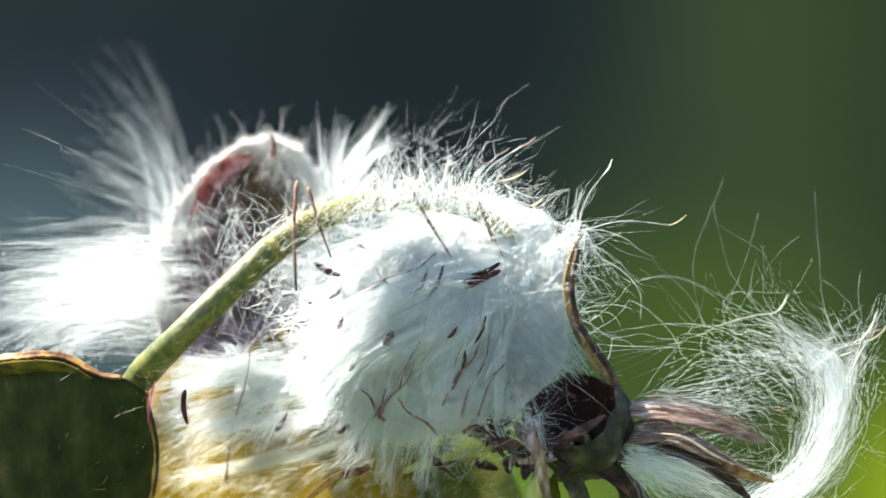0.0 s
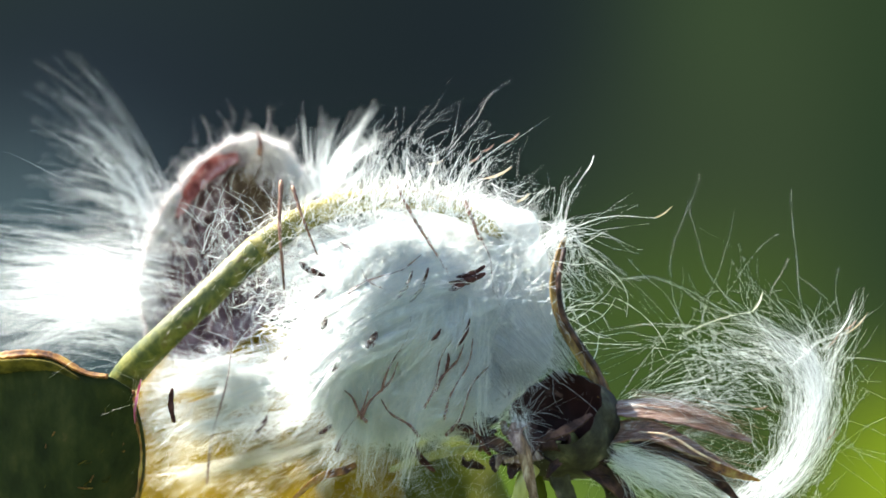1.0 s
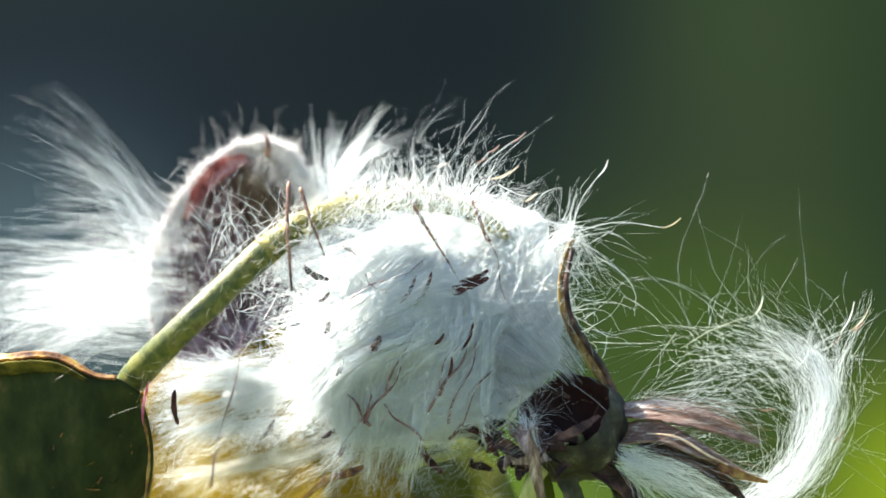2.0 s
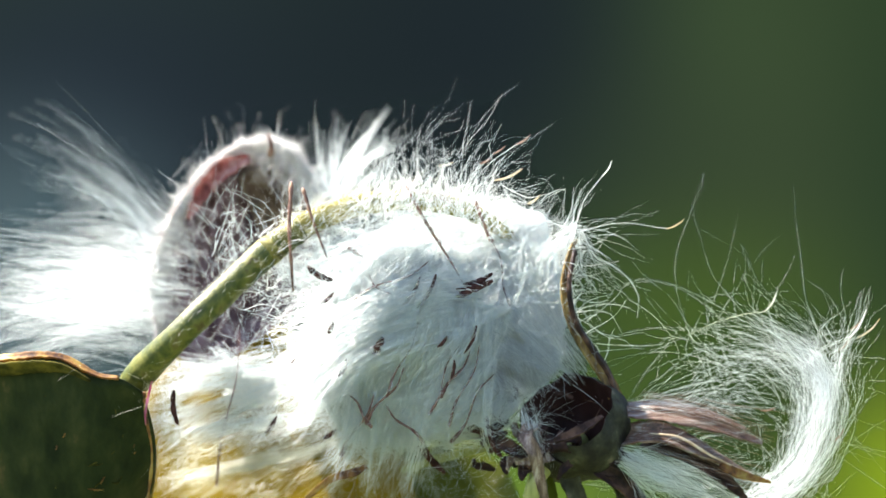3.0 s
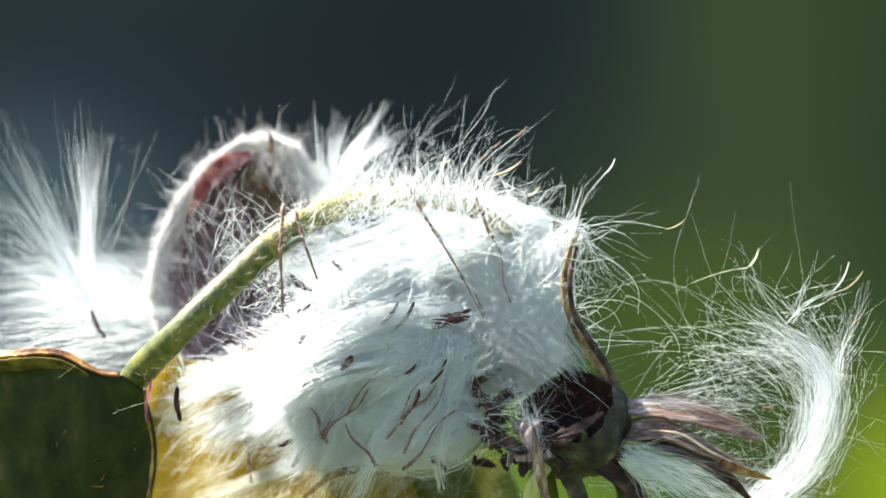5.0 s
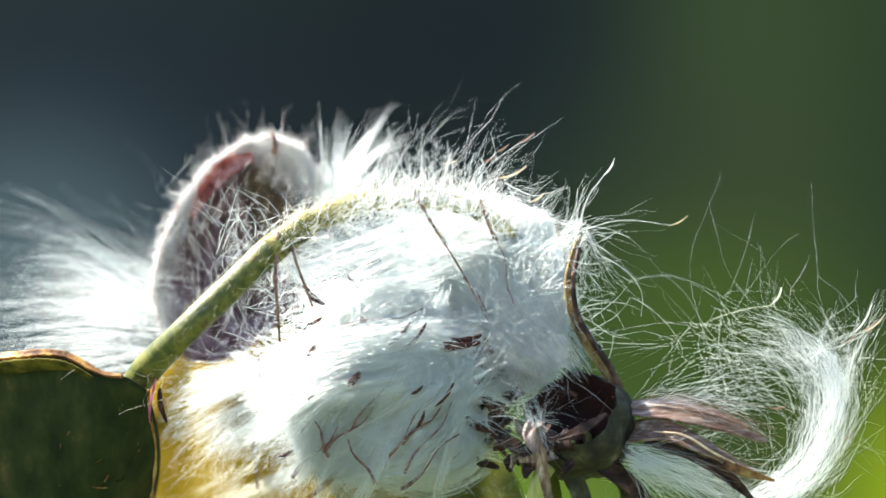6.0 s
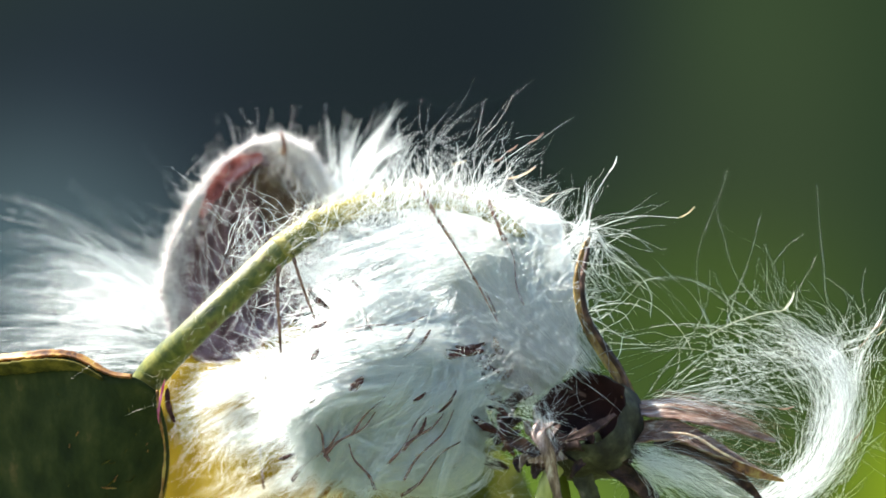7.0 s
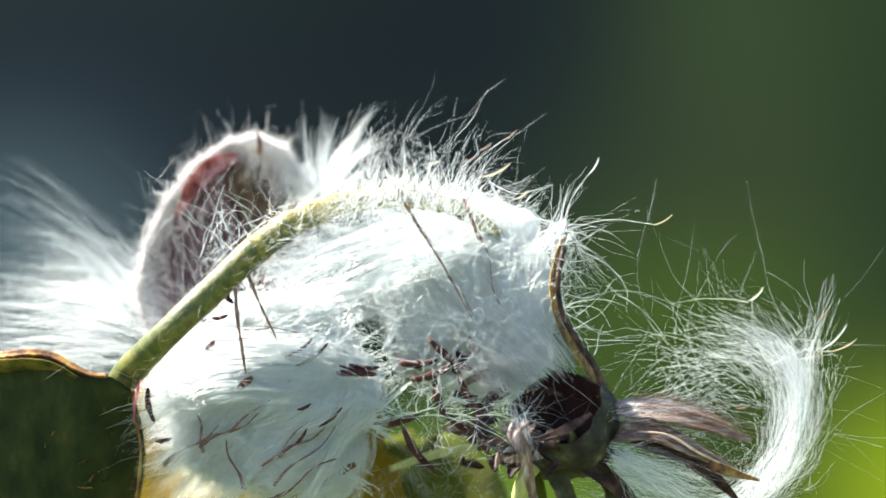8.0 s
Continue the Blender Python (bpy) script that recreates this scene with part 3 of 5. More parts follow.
def build_cup():
    """The dark cup from which the silk springs, with its collar and dry bracts."""
    axis = unit(np.array([-0.32, -0.70, 0.63]))
    side = unit(np.cross(axis, [0, 0, 1.0]))
    up = np.cross(side, axis)
    centre = np.array((16.0, -2.0, -22.9))
    prof_out = [(0.0, 6.8), (-0.8, 7.4), (-2.5, 7.9), (-5, 7.9), (-7.5, 7.1), (-9.5, 5.5), (-11, 2.8), (-11.4, 0.3)]
    prof_in = [(0.0, 6.8), (-0.4, 6.5), (-2.5, 6.2), (-5, 5.3), (-7.6, 3.2), (-8.6, 0.3)]
    n = 40
    rng = np.random.default_rng(5)
    ang = np.arange(n) * 2 * np.pi / n
    wob = 1 + 0.05 * np.sin(ang * 5 + 1) + 0.035 * np.sin(ang * 11) + rng.normal(0, 0.015, n)

    def revolve(prof, flip):
        rows = [centre + axis * h + (side[None] * np.cos(ang)[:, None] + up[None] * np.sin(ang)[:, None]) * (r * wob)[:, None] for h, r in prof]
        v = np.vstack(rows)
        f = []
        for i in range(len(prof) - 1):
            for j in range(n):
                q = [i * n + j, i * n + (j + 1) % n, (i + 1) * n + (j + 1) % n, (i + 1) * n + j]
                f.append(q[::-1] if flip else q)
        f.append([(len(prof) - 1) * n + j for j in range(n)])
        return v, f
    cup = part("seed_cup", revolve(prof_out, False), CUP_GREEN, plant, "grey-green cup below the silk")
    part("cup_lining", revolve(prof_in, True), CUP_DARK, cup, "dark hollow lining")
    # shrivelled scales on the lip
    for k, a in enumerate((4.6, 5.3)):
        o = side * math.cos(a) + up * math.sin(a)
        p0 = centre + o * 6.2 - axis * 1.0
        p1 = p0 + o * 0.5 + axis * rng.uniform(0.8, 1.6)
        p2 = p1 - o * rng.uniform(1.5, 3.5) + axis * rng.uniform(0.1, 0.8)
        part("scale", strap([p0, p1, p2], [1.5, 1.4, 0.25], thick=0.25, n=9, across=5, face=tuple(o), seed=k), DARK_HUSK, cup, "shrivelled dark scale")
    part("bract", strap([(22.6, 1.5, -21.0), (21.0, 1.5, -17.6), (18.5, 0.0, -14.0), (16.1, -1.0, -9.5), (15.4, -1.0, -4.7), (16.5, 0.0, 0.1), (17.4, 1.0, 1.7)], [1.2, 1.04, 0.92, 0.84, 0.80, 0.56, 0.16], thick=0.4, curl=0.7, n=34, face=(0.7, -0.7, 0), twist=(10, -15)), GOLD_BRACT, cup, "curled golden bract with a dark edge")
    part("bract", strap([(23.2, 0.0, -21.0), (21.8, -0.5, -17.2), (19.4, -2.0, -13.7), (17.0, -3.0, -9.5), (16.3, -3.0, -4.7), (17.2, -1.0, 0.1)], [0.6, 0.52, 0.48, 0.40, 0.40, 0.24], thick=0.6, curl=0.2, n=26, face=(1, -0.2, 0)), DARK_HUSK, cup, "dark edge of the curled bract")
    part("bract", strap([(23.8, 0.0, -23.0), (30.1, -2.0, -23.5), (36.5, -3.0, -24.9), (43.7, -2.0, -27.3)], [0.96, 1.28, 1.12, 0.32], thick=0.35, curl=0.35, n=30, across=9, face=(0.1, -0.8, 0.6), ragged=0.15, seed=6), DRY_BRACT, cup, "long dry papery brown bract")
    part("bract", strap([(23.4, 0.0, -26.8), (29.3, -3.0, -26.5), (35.6, -4.0, -29.1), (43.3, -3.0, -32.7)], [1.93, 2.09, 1.44, 0.24], thick=0.4, curl=0.55, n=30, across=9, face=(0.2, -0.8, 0.5), seed=7, twist=(0, 35)), DRY_BRACT, cup, "long dry twisted brown bract")
    part("bract", strap([(27.0, 2.0, -27.3), (33.4, -1.0, -29.4), (38.5, -2.0, -32.7), (42.1, -2.0, -36.0)], [0.96, 1.20, 0.88, 0.24], thick=0.4, curl=0.7, n=26, face=(0, -0.9, 0.4), seed=8), DARK_HUSK, cup, "dark narrow bract")
    part("bract", strap([(24.3, 4.0, -22.2), (30.3, 4.0, -22.0), (36.8, 4.0, -23.5), (41.6, 4.0, -25.4)], [0.48, 0.64, 0.48, 0.16], thick=0.3, n=22, face=(0, -0.8, 0.6), seed=9), DRY_BRACT, cup, "thin dry bract")
    part("bract", strap([(11.2, -7.0, -24.7), (10.4, -9.0, -26.1), (11.6, -10.0, -28.5), (12.2, -9.0, -31.7), (13.2, -8.0, -36.5)], [1.12, 1.04, 0.96, 0.80, 0.40], thick=0.4, curl=0.6, n=26, face=(-0.3, -0.9, 0), seed=10), DRY_BRACT_UP, cup, "pale curled dry bract")
    for k, (g, w) in enumerate([([(16.1, -3.0, -28.1), (19.6, -4.0, -29.6), (23.5, -3.0, -30.1)], 1.04), ([(17.3, -2.0, -29.2), (20.9, -3.0, -31.4), (24.5, -2.0, -32.4)], 0.88), ([(20.5, 0.0, -28.8), (24.1, -1.0, -29.3), (27.3, -1.0, -31.3)], 0.96)]):
        part("bract", strap(g, [w * 0.6, w * 0.7, w * 0.15], thick=0.4, curl=0.6, n=18, face=(0, -0.9, 0.4), seed=80 + k, ragged=0.06), DARK_HUSK, cup, "short dark bract below the cup")
    # Added dark sepals: they give the hanging bracts and also the shadow there.
    for k, (g, w, mat) in enumerate([([(14.5, -2.0, -29.0), (16.5, -2.0, -33.0), (19.0, -1.0, -39.0)], 1.5, CUP_GREEN), ([(17.5, -3.0, -28.5), (21.0, -3.0, -31.2), (24.5, -2.0, -33.6), (27.5, -1.0, -37.0)], 1.4, DARK_HUSK),
                                     ([(12.8, -1.0, -29.5), (13.2, -1.0, -33.0), (15.0, 0.0, -39.0)], 1.0, OLIVE), ([(20.0, -1.0, -29.5), (23.5, -1.0, -33.0), (24.5, 0.0, -38.5)], 1.3, CUP_GREEN)]):
        part("sepal", strap(g, [w * 0.7, w, w * 0.6], thick=0.5, curl=0.5, n=22, across=9, face=(0.1, -0.9, 0.3), seed=110 + k, ragged=0.1), mat, cup, "dark hanging sepal, stands for bracts and shadow below the cup")
    for k in range(20):
        a = np.array((13.7, -2.0, -28.7)) + rng.normal(0, 1, 3) * np.array([3.21, 1.6, 1.28])
        d = angle_dir(rng.normal(190, 40), rng.uniform(-0.6, 0.2))
        far = rng.uniform(2.5, 6.5)
        b = a + d * far * 0.5 + rng.normal(0, 0.8, 3)
        c = a + d * far + np.array([0, 0, -1.0]) * rng.uniform(-0.5, 1.0)
        w = rng.uniform(0.5, 1.3)
        part("husk_scale", strap([a, b, c], [w * 0.8, w, w * 0.25], thick=0.3, curl=rng.uniform(0.2, 0.9), n=16, face=(rng.normal(0, 0.4), -0.9, 0.5), seed=20 + k, ragged=0.15, twist=(0, rng.normal(0, 50))),
             DARK_HUSK if k % 5 else DRY_BRACT_UP, cup, "crumpled dark husk scale")
    for k, (a, b, c, w) in enumerate([((9.4, 5.0, -20.1), (6.3, 5.0, -22.5), (5.3, 3.0, -28.9), 1.04), ((7.8, 5.0, -24.2), (4.5, 6.0, -26.6), (0.9, 7.0, -26.2), 0.64)] ):
        part("husk_scale", strap([a, b, c], [w * 0.7, w, w * 0.25], thick=0.4, curl=0.5, n=16, face=(0, -0.9, 0.5), seed=50 + k, ragged=0.3), DARK_HUSK, cup, "crumpled dark husk scale")
    for k, (g, w) in enumerate([([(14.2, -7.0, -27.0), (17.8, -8.0, -25.6), (21.0, -6.5, -23.4)], 0.9)]):
        part("cup_fold", strap(g, [w * 0.4, w, w * 0.3], thick=0.3, curl=0.7, n=20, across=9, face=(-0.3, -0.7, 0.6), seed=85 + k, ragged=0.15), DARK_HUSK, cup, "dark shrunken fold in the mouth")
    # dry fibres in the mouth of the cup
    count = 5
    roots = centre + axis * rng.uniform(-4, -2, (count, 1)) + (side * rng.uniform(-1, 1, (count, 1)) + up * rng.uniform(-1, 1, (count, 1))) * 4.4
    d0 = axis + rng.normal(0, 0.9, (count, 3))
    tagged(part("cup_fibre", hair_mesh(rng, roots, d0, d0 + rng.normal(0, 0.8, (count, 3)), rng.uniform(1.5, 5, count), r=0.12, wave=0.08, k=7), BRISTLE_DARK, cup, "dark brown fibres in the mouth of the cup"), kind="stuff")
    part("bract_edge", rod([(27.7, -3.0, -25.9), (32.0, -5.0, -26.4), (36.7, -6.0, -29.1), (43.6, -4.0, -32.3)], [0.12, 0.20, 0.20, 0.08], n=24, sides=6, lumps=0.25), TIP_TAN, cup, "cream-coloured upper edge of the bract")
    part("bract_tip", strap([(37.6, -5.0, -30.1), (40.3, -5.5, -31.5), (44.8, -4.0, -32.8)], [0.64, 0.72, 0.16], thick=0.3, n=14, seed=71), MARGIN, cup, "orange translucent bract tip")
    # loose fibres split off the dry bracts
    for g, n_f in (([(26.5, -1.0, -22.0), (31.7, -3.0, -22.5), (37.2, -4.0, -24.0), (44.1, -3.0, -26.7)], 60), ([(24.5, -1.0, -26.8), (30.0, -4.0, -27.5), (36.4, -5.0, -29.6), (43.6, -4.0, -32.8)], 50)):
        tagged(part("bract_fibre", bundle(rng, g, n_f, (0.5, 0.5, 1.2), (1.2, 0.8, 1.2), r=0.11, wave=0.3), BRISTLE_DARK, cup, "split brown fibres"), kind="stuff")
    part("stem", rod([(18.3, 5.0, -27.0), (12.3, -3.0, -31.5), (10.7, -3.0, -36.7), (10.4, -2.0, -44.0), (12, 0, -75), (12.2, 2, -140), (12.5, 4, -300), (12, 4, -650), (12, 4, -1035)], [1.20, 1.20, 1.12, 1.12, 1.4, 1.5, 1.8, 2.4, 3.0], n=90, sides=12), STEM_GREEN, plant, "pale green stem")
    part("stem", rod([(-47.6, 6.0, -21.4), (-49.4, 15.0, -29.4), (-50.5, 22.0, -37.9), (-47, 24, -70), (-42, 20, -120), (-30, 12, -250), (-6, 5, -450), (11, 4, -640)], [1.93, 1.77, 1.61, 1.6, 1.7, 1.8, 2.0, 2.0], n=80, sides=12), STEM_GREEN, plant, "side stem behind the leaf")


def build_amber_leaf():
    """A withered yellow leaf behind the silk, lit through by the sun."""
    mid = spline([(-36.7, 34.0, -8.3), (-34.1, 32.0, -23.3), (-31.1, 30.0, -38.2), (-18, 18, -70), (0, 10, -120), (11, 5, -180)], 40)
    w = np.interp(np.linspace(0, 1, 40), [0, 0.2, 0.5, 0.8, 1], [4, 26.49, 27.29, 8.83, 1.2])
    part("withered_leaf", strap([tuple(p) for p in mid[::4]], list(w[::4]), thick=0.5, curl=-0.15, n=44, across=15, face=(-0.62, -0.78, 0.05), ragged=0.04), AMBER, plant, "translucent amber withered leaf")
    mid = spline([(-12.1, 38.0, -30.2), (-5.4, 36.0, -34.3), (1.3, 34.0, -40.9), (10, 22, -70), (12, 14, -120), (12.5, 6, -180)], 30)
    w = np.interp(np.linspace(0, 1, 30), [0, 0.15, 0.4, 0.8, 1], [2, 7.63, 9.63, 4.82, 1.2])
    part("withered_leaf", strap([tuple(p) for p in mid[::3]], list(w[::3]), thick=0.4, curl=-0.2, n=36, across=13, face=(-0.3, -0.9, 0.2), ragged=0.12, seed=47), OLIVE, plant, "limp olive withered leaf")
    for k, (pts, r) in enumerate([([(-21.4, 2.0, -35.7), (-17.6, 1.5, -32.6), (-14.2, 1.5, -31.6), (-12.4, 1.5, -30.7)], [0.25, 0.5, 0.62, 0.34]), ([(-7.6, 8.0, -31.7), (-1.9, 8.0, -29.8), (5.3, 6.0, -28.2)], [0.40, 0.64, 0.40])]):
        part("dry_petal", strap(pts, r, thick=0.4, n=18, seed=40 + k), MARGIN if k == 0 else STEM_GREEN, plant, "narrow dry petal")


def loose_bristle(points, r, label):
    """A dry bristle that hangs in the silk and sinks with it."""
    place = np.array(points[0])
    v, f = rod([tuple(np.array(p) - place) for p in points], [r, r * 0.8, r * 0.6], n=18, sides=7, lumps=0.32)
    ob = mesh_object("dry_bristle", v, f, BRISTLE, origin=True)
    ob.location = mm(place)
    return tagged(ob, label, "bristle", "loose bristles")


BRISTLE_LONG = [(-22.8, -7.0, 9.5), (-23.0, -8.0, 3.3), (-22.6, -8.0, -2.3), (-22.4, -7.0, -5.6)]
BRISTLE_SHORT = [(-21.2, -6.0, 8.8), (-19.8, -7.0, 4.5), (-17.8, -6.0, -0.7)]
bristle_long = loose_bristle(BRISTLE_LONG, 0.30, "long reddish-brown dry bristle caught in the silk")
bristle_short = loose_bristle(BRISTLE_SHORT, 0.26, "short reddish-brown dry bristle caught in the silk")


def build_bristles():
    for pts, r in [([(-6.7, -3.0, 9.5), (-5.3, -4.0, 6.5), (-3.4, -3.0, 3.1)], 0.36), ([(2.9, -2.0, 7.1), (4.2, -3.0, 4.1), (5.1, -2.0, 1.3)], 0.32), ([(-3.4, -3.0, 3.1), (0.5, 0.0, -3.1), (4.4, 3.0, -10.4)], 0.18)]:
        part("bristle", rod(pts, [r, r * 0.8, r * 0.6], n=18, sides=7, lumps=0.32), BRISTLE, plant, "reddish-brown dry bristle")
    for p, deg, length in [((1.3, 3.0, -15.1), -36, 7.22), ((-1.5, 3.0, -17.6), 20, 5.62), ((-6.6, 4.0, -24.3), 12, 5.78), ((-3.4, 3.0, -28.6), -55, 6.74), ((4.1, 2.0, -20.8), -60, 6.42),
                           ((2.9, 2.0, -24.9), -30, 4.82), ((5.7, 1.0, -26.4), -70, 5.62), ((-0.3, 4.0, -21.3), -75, 4.82), ((-3.5, 4.0, -16.1), 5, 4.82)]:
        v, f = spindle(length * 1.15, 0.78)
        a = radians(90 - deg)
        v = np.stack([v[:, 0] * math.cos(a) + v[:, 2] * math.sin(a), v[:, 1], -v[:, 0] * math.sin(a) + v[:, 2] * math.cos(a)], axis=-1) + np.array(p)
        part("seed", (v, f), SEED_BROWN, plant, "dark brown seed caught by the cup")
    rng = np.random.default_rng(77)
    for k in range(12):
        a = np.array((4.1, 4.0, -23.7)) + rng.normal(0, 1, 3) * np.array([2.57, 1.2, 3.37])
        d = angle_dir(rng.uniform(0, 360), rng.uniform(-0.3, 0.3)) * rng.uniform(1.5, 4.5)
        part("husk_scale", strap([a, a + d * 0.5 + rng.normal(0, 0.4, 3), a + d], [0.4, 0.6, 0.2], thick=0.25, n=10, across=5, curl=0.6, ragged=0.3, seed=90 + k),
             DARK_HUSK if k % 3 else DRY_BRACT_UP, plant, "brown scrap of husk caught in the silk")


build_stalk()
build_bristles()
build_leaf()
build_pod_valve()
build_cup()
build_amber_leaf()

# ---- silk ----
seed_mesh = {}


def seed_part(parent, p, deg, length, radius, tilt=0.0, mat=SEED_BROWN, name="seed", label=""):
    """A seed at a place of its thing's own space (mm), lying at an angle across the view."""
    key = (round(length, 1), round(radius, 2), mat.name)
    if key not in seed_mesh:
        v, f = spindle(length, radius)
        me = bpy.data.meshes.new(name)
        me.from_pydata((v / 1000).tolist(), [], f)
        me.materials.append(mat)
        me.polygons.foreach_set("use_smooth", [True] * len(me.polygons))
        seed_mesh[key] = me
    ob = new(name, seed_mesh[key])
    ob.parent = parent
    ob.matrix_basis = Matrix.Translation(Vector(p) / 1000) @ Euler((radians(tilt), radians(90 - deg), 0)).to_matrix().to_4x4()
    if label:
        ob["label"] = label
    return ob


def local(parent, name, geo, mat, label="", stuff=False):
    ob = mesh_object(name, geo[0], geo[1], mat, parent, label, origin=True)
    if stuff:
        tagged(ob, kind="stuff")
    return ob


def lump_surface(rng, pole, rough=0.10, pleat=0.0):
    """The uneven surface of a wad, with fine pleats that run out from its pole: unit directions to distances."""
    ph = rng.uniform(0, 6.28, 8)
    pole = unit(np.array(pole, dtype=float))
    e1 = unit(np.cross(pole, np.array([0.0, 1.0, 0.3])))
    e2 = np.cross(pole, e1)

    def reach(u):
        x, y, z = u[..., 0], u[..., 1], u[..., 2]
        b = 1 + rough * (np.sin(3 * x + ph[0]) * np.sin(2.5 * z + ph[1]) + 0.7 * np.sin(4.5 * y + 2 * x + ph[2]) + 0.5 * np.sin(7 * z - 3 * x + ph[3])
                         + 0.35 * np.sin(13 * (x - z) + ph[4]) * np.sin(5 * (x + z) + ph[5]))
        q = 0.85 * x - 0.5 * z + 0.12 * np.sin(4 * z + ph[7])
        b = b + 0.022 * np.sin(17 * q + ph[3]) + 0.012 * np.sin(31 * q + 3 * x + ph[5])
        if pleat:
            away = np.clip(np.arccos(np.clip(u @ pole, -1, 1)) / 1.0, 0, 1)
            f = np.arctan2(u @ e2, u @ e1) + 0.25 * np.sin(3.1 * x + ph[0]) * np.sin(4 * z + ph[2])
            g = 0.5 + 0.5 * np.sin(5 * f + 4 * z + ph[6])
            b = b + pleat * away * (np.sin(9 * f + ph[1]) + (0.35 + 0.5 * g) * np.sin(23 * f + ph[4]) + 0.45 * g * np.sin(51 * f + 2 * x + ph[5]) + 0.25 * np.sin(97 * f + 5 * z))
        return b
    return reach


def lump(reach, radii, fine=5):
    """The matted core of a wad."""
    bm = bmesh.new()
    bmesh.ops.create_icosphere(bm, subdivisions=fine, radius=1)
    u = np.array([v.co[:] for v in bm.verts])
    f = [[v.index for v in q.verts] for q in bm.faces]
    bm.free()
    return u * reach(u)[:, None] * np.array(radii), f


def combed(rng, reach, radii, pole, count, length, r=0.045, lift=(0.0, 0.05), stray=0.12, k=8):
    """Fine hairs that lie on a wad, combed away from one point of it."""
    pole = unit(np.array(pole, dtype=float))
    u = unit(rng.normal(size=(count * 3, 3)))
    u = u[u[:, 1] < 0.25][:count]
    n = len(u)
    away = unit(u * (u @ pole)[:, None] - pole + rng.normal(0, stray, (n, 3)) + 0.25 * np.sin(5 * u[:, ::-1]))
    away = unit(away - u * np.sum(away * u, axis=1, keepdims=True))
    turn = rng.uniform(*length, n)[:, None] * np.linspace(-0.5, 0.5, k)[None]
    path = u[:, None] * np.cos(turn)[..., None] + away[:, None] * np.sin(turn)[..., None]
    rise = rng.uniform(*lift, (n, 1)) + rng.normal(0, 0.02, (n, 1)) * np.linspace(-1, 1, k)[None]
    p = path * (reach(path) + rise)[..., None] * np.array(radii)
    p = p + 0.12 * np.sin(rng.uniform(3, 9, (n, 1, 1)) * np.linspace(0, 1, k)[None, :, None] + rng.uniform(0, 6.28, (n, 1, 3)))
    rad = 0.40 * r * rng.uniform(0.5, 1.4, (n, 1)) * np.sin(np.pi * np.linspace(0.12, 0.94, k))[None]
    return tubes(p, rad)


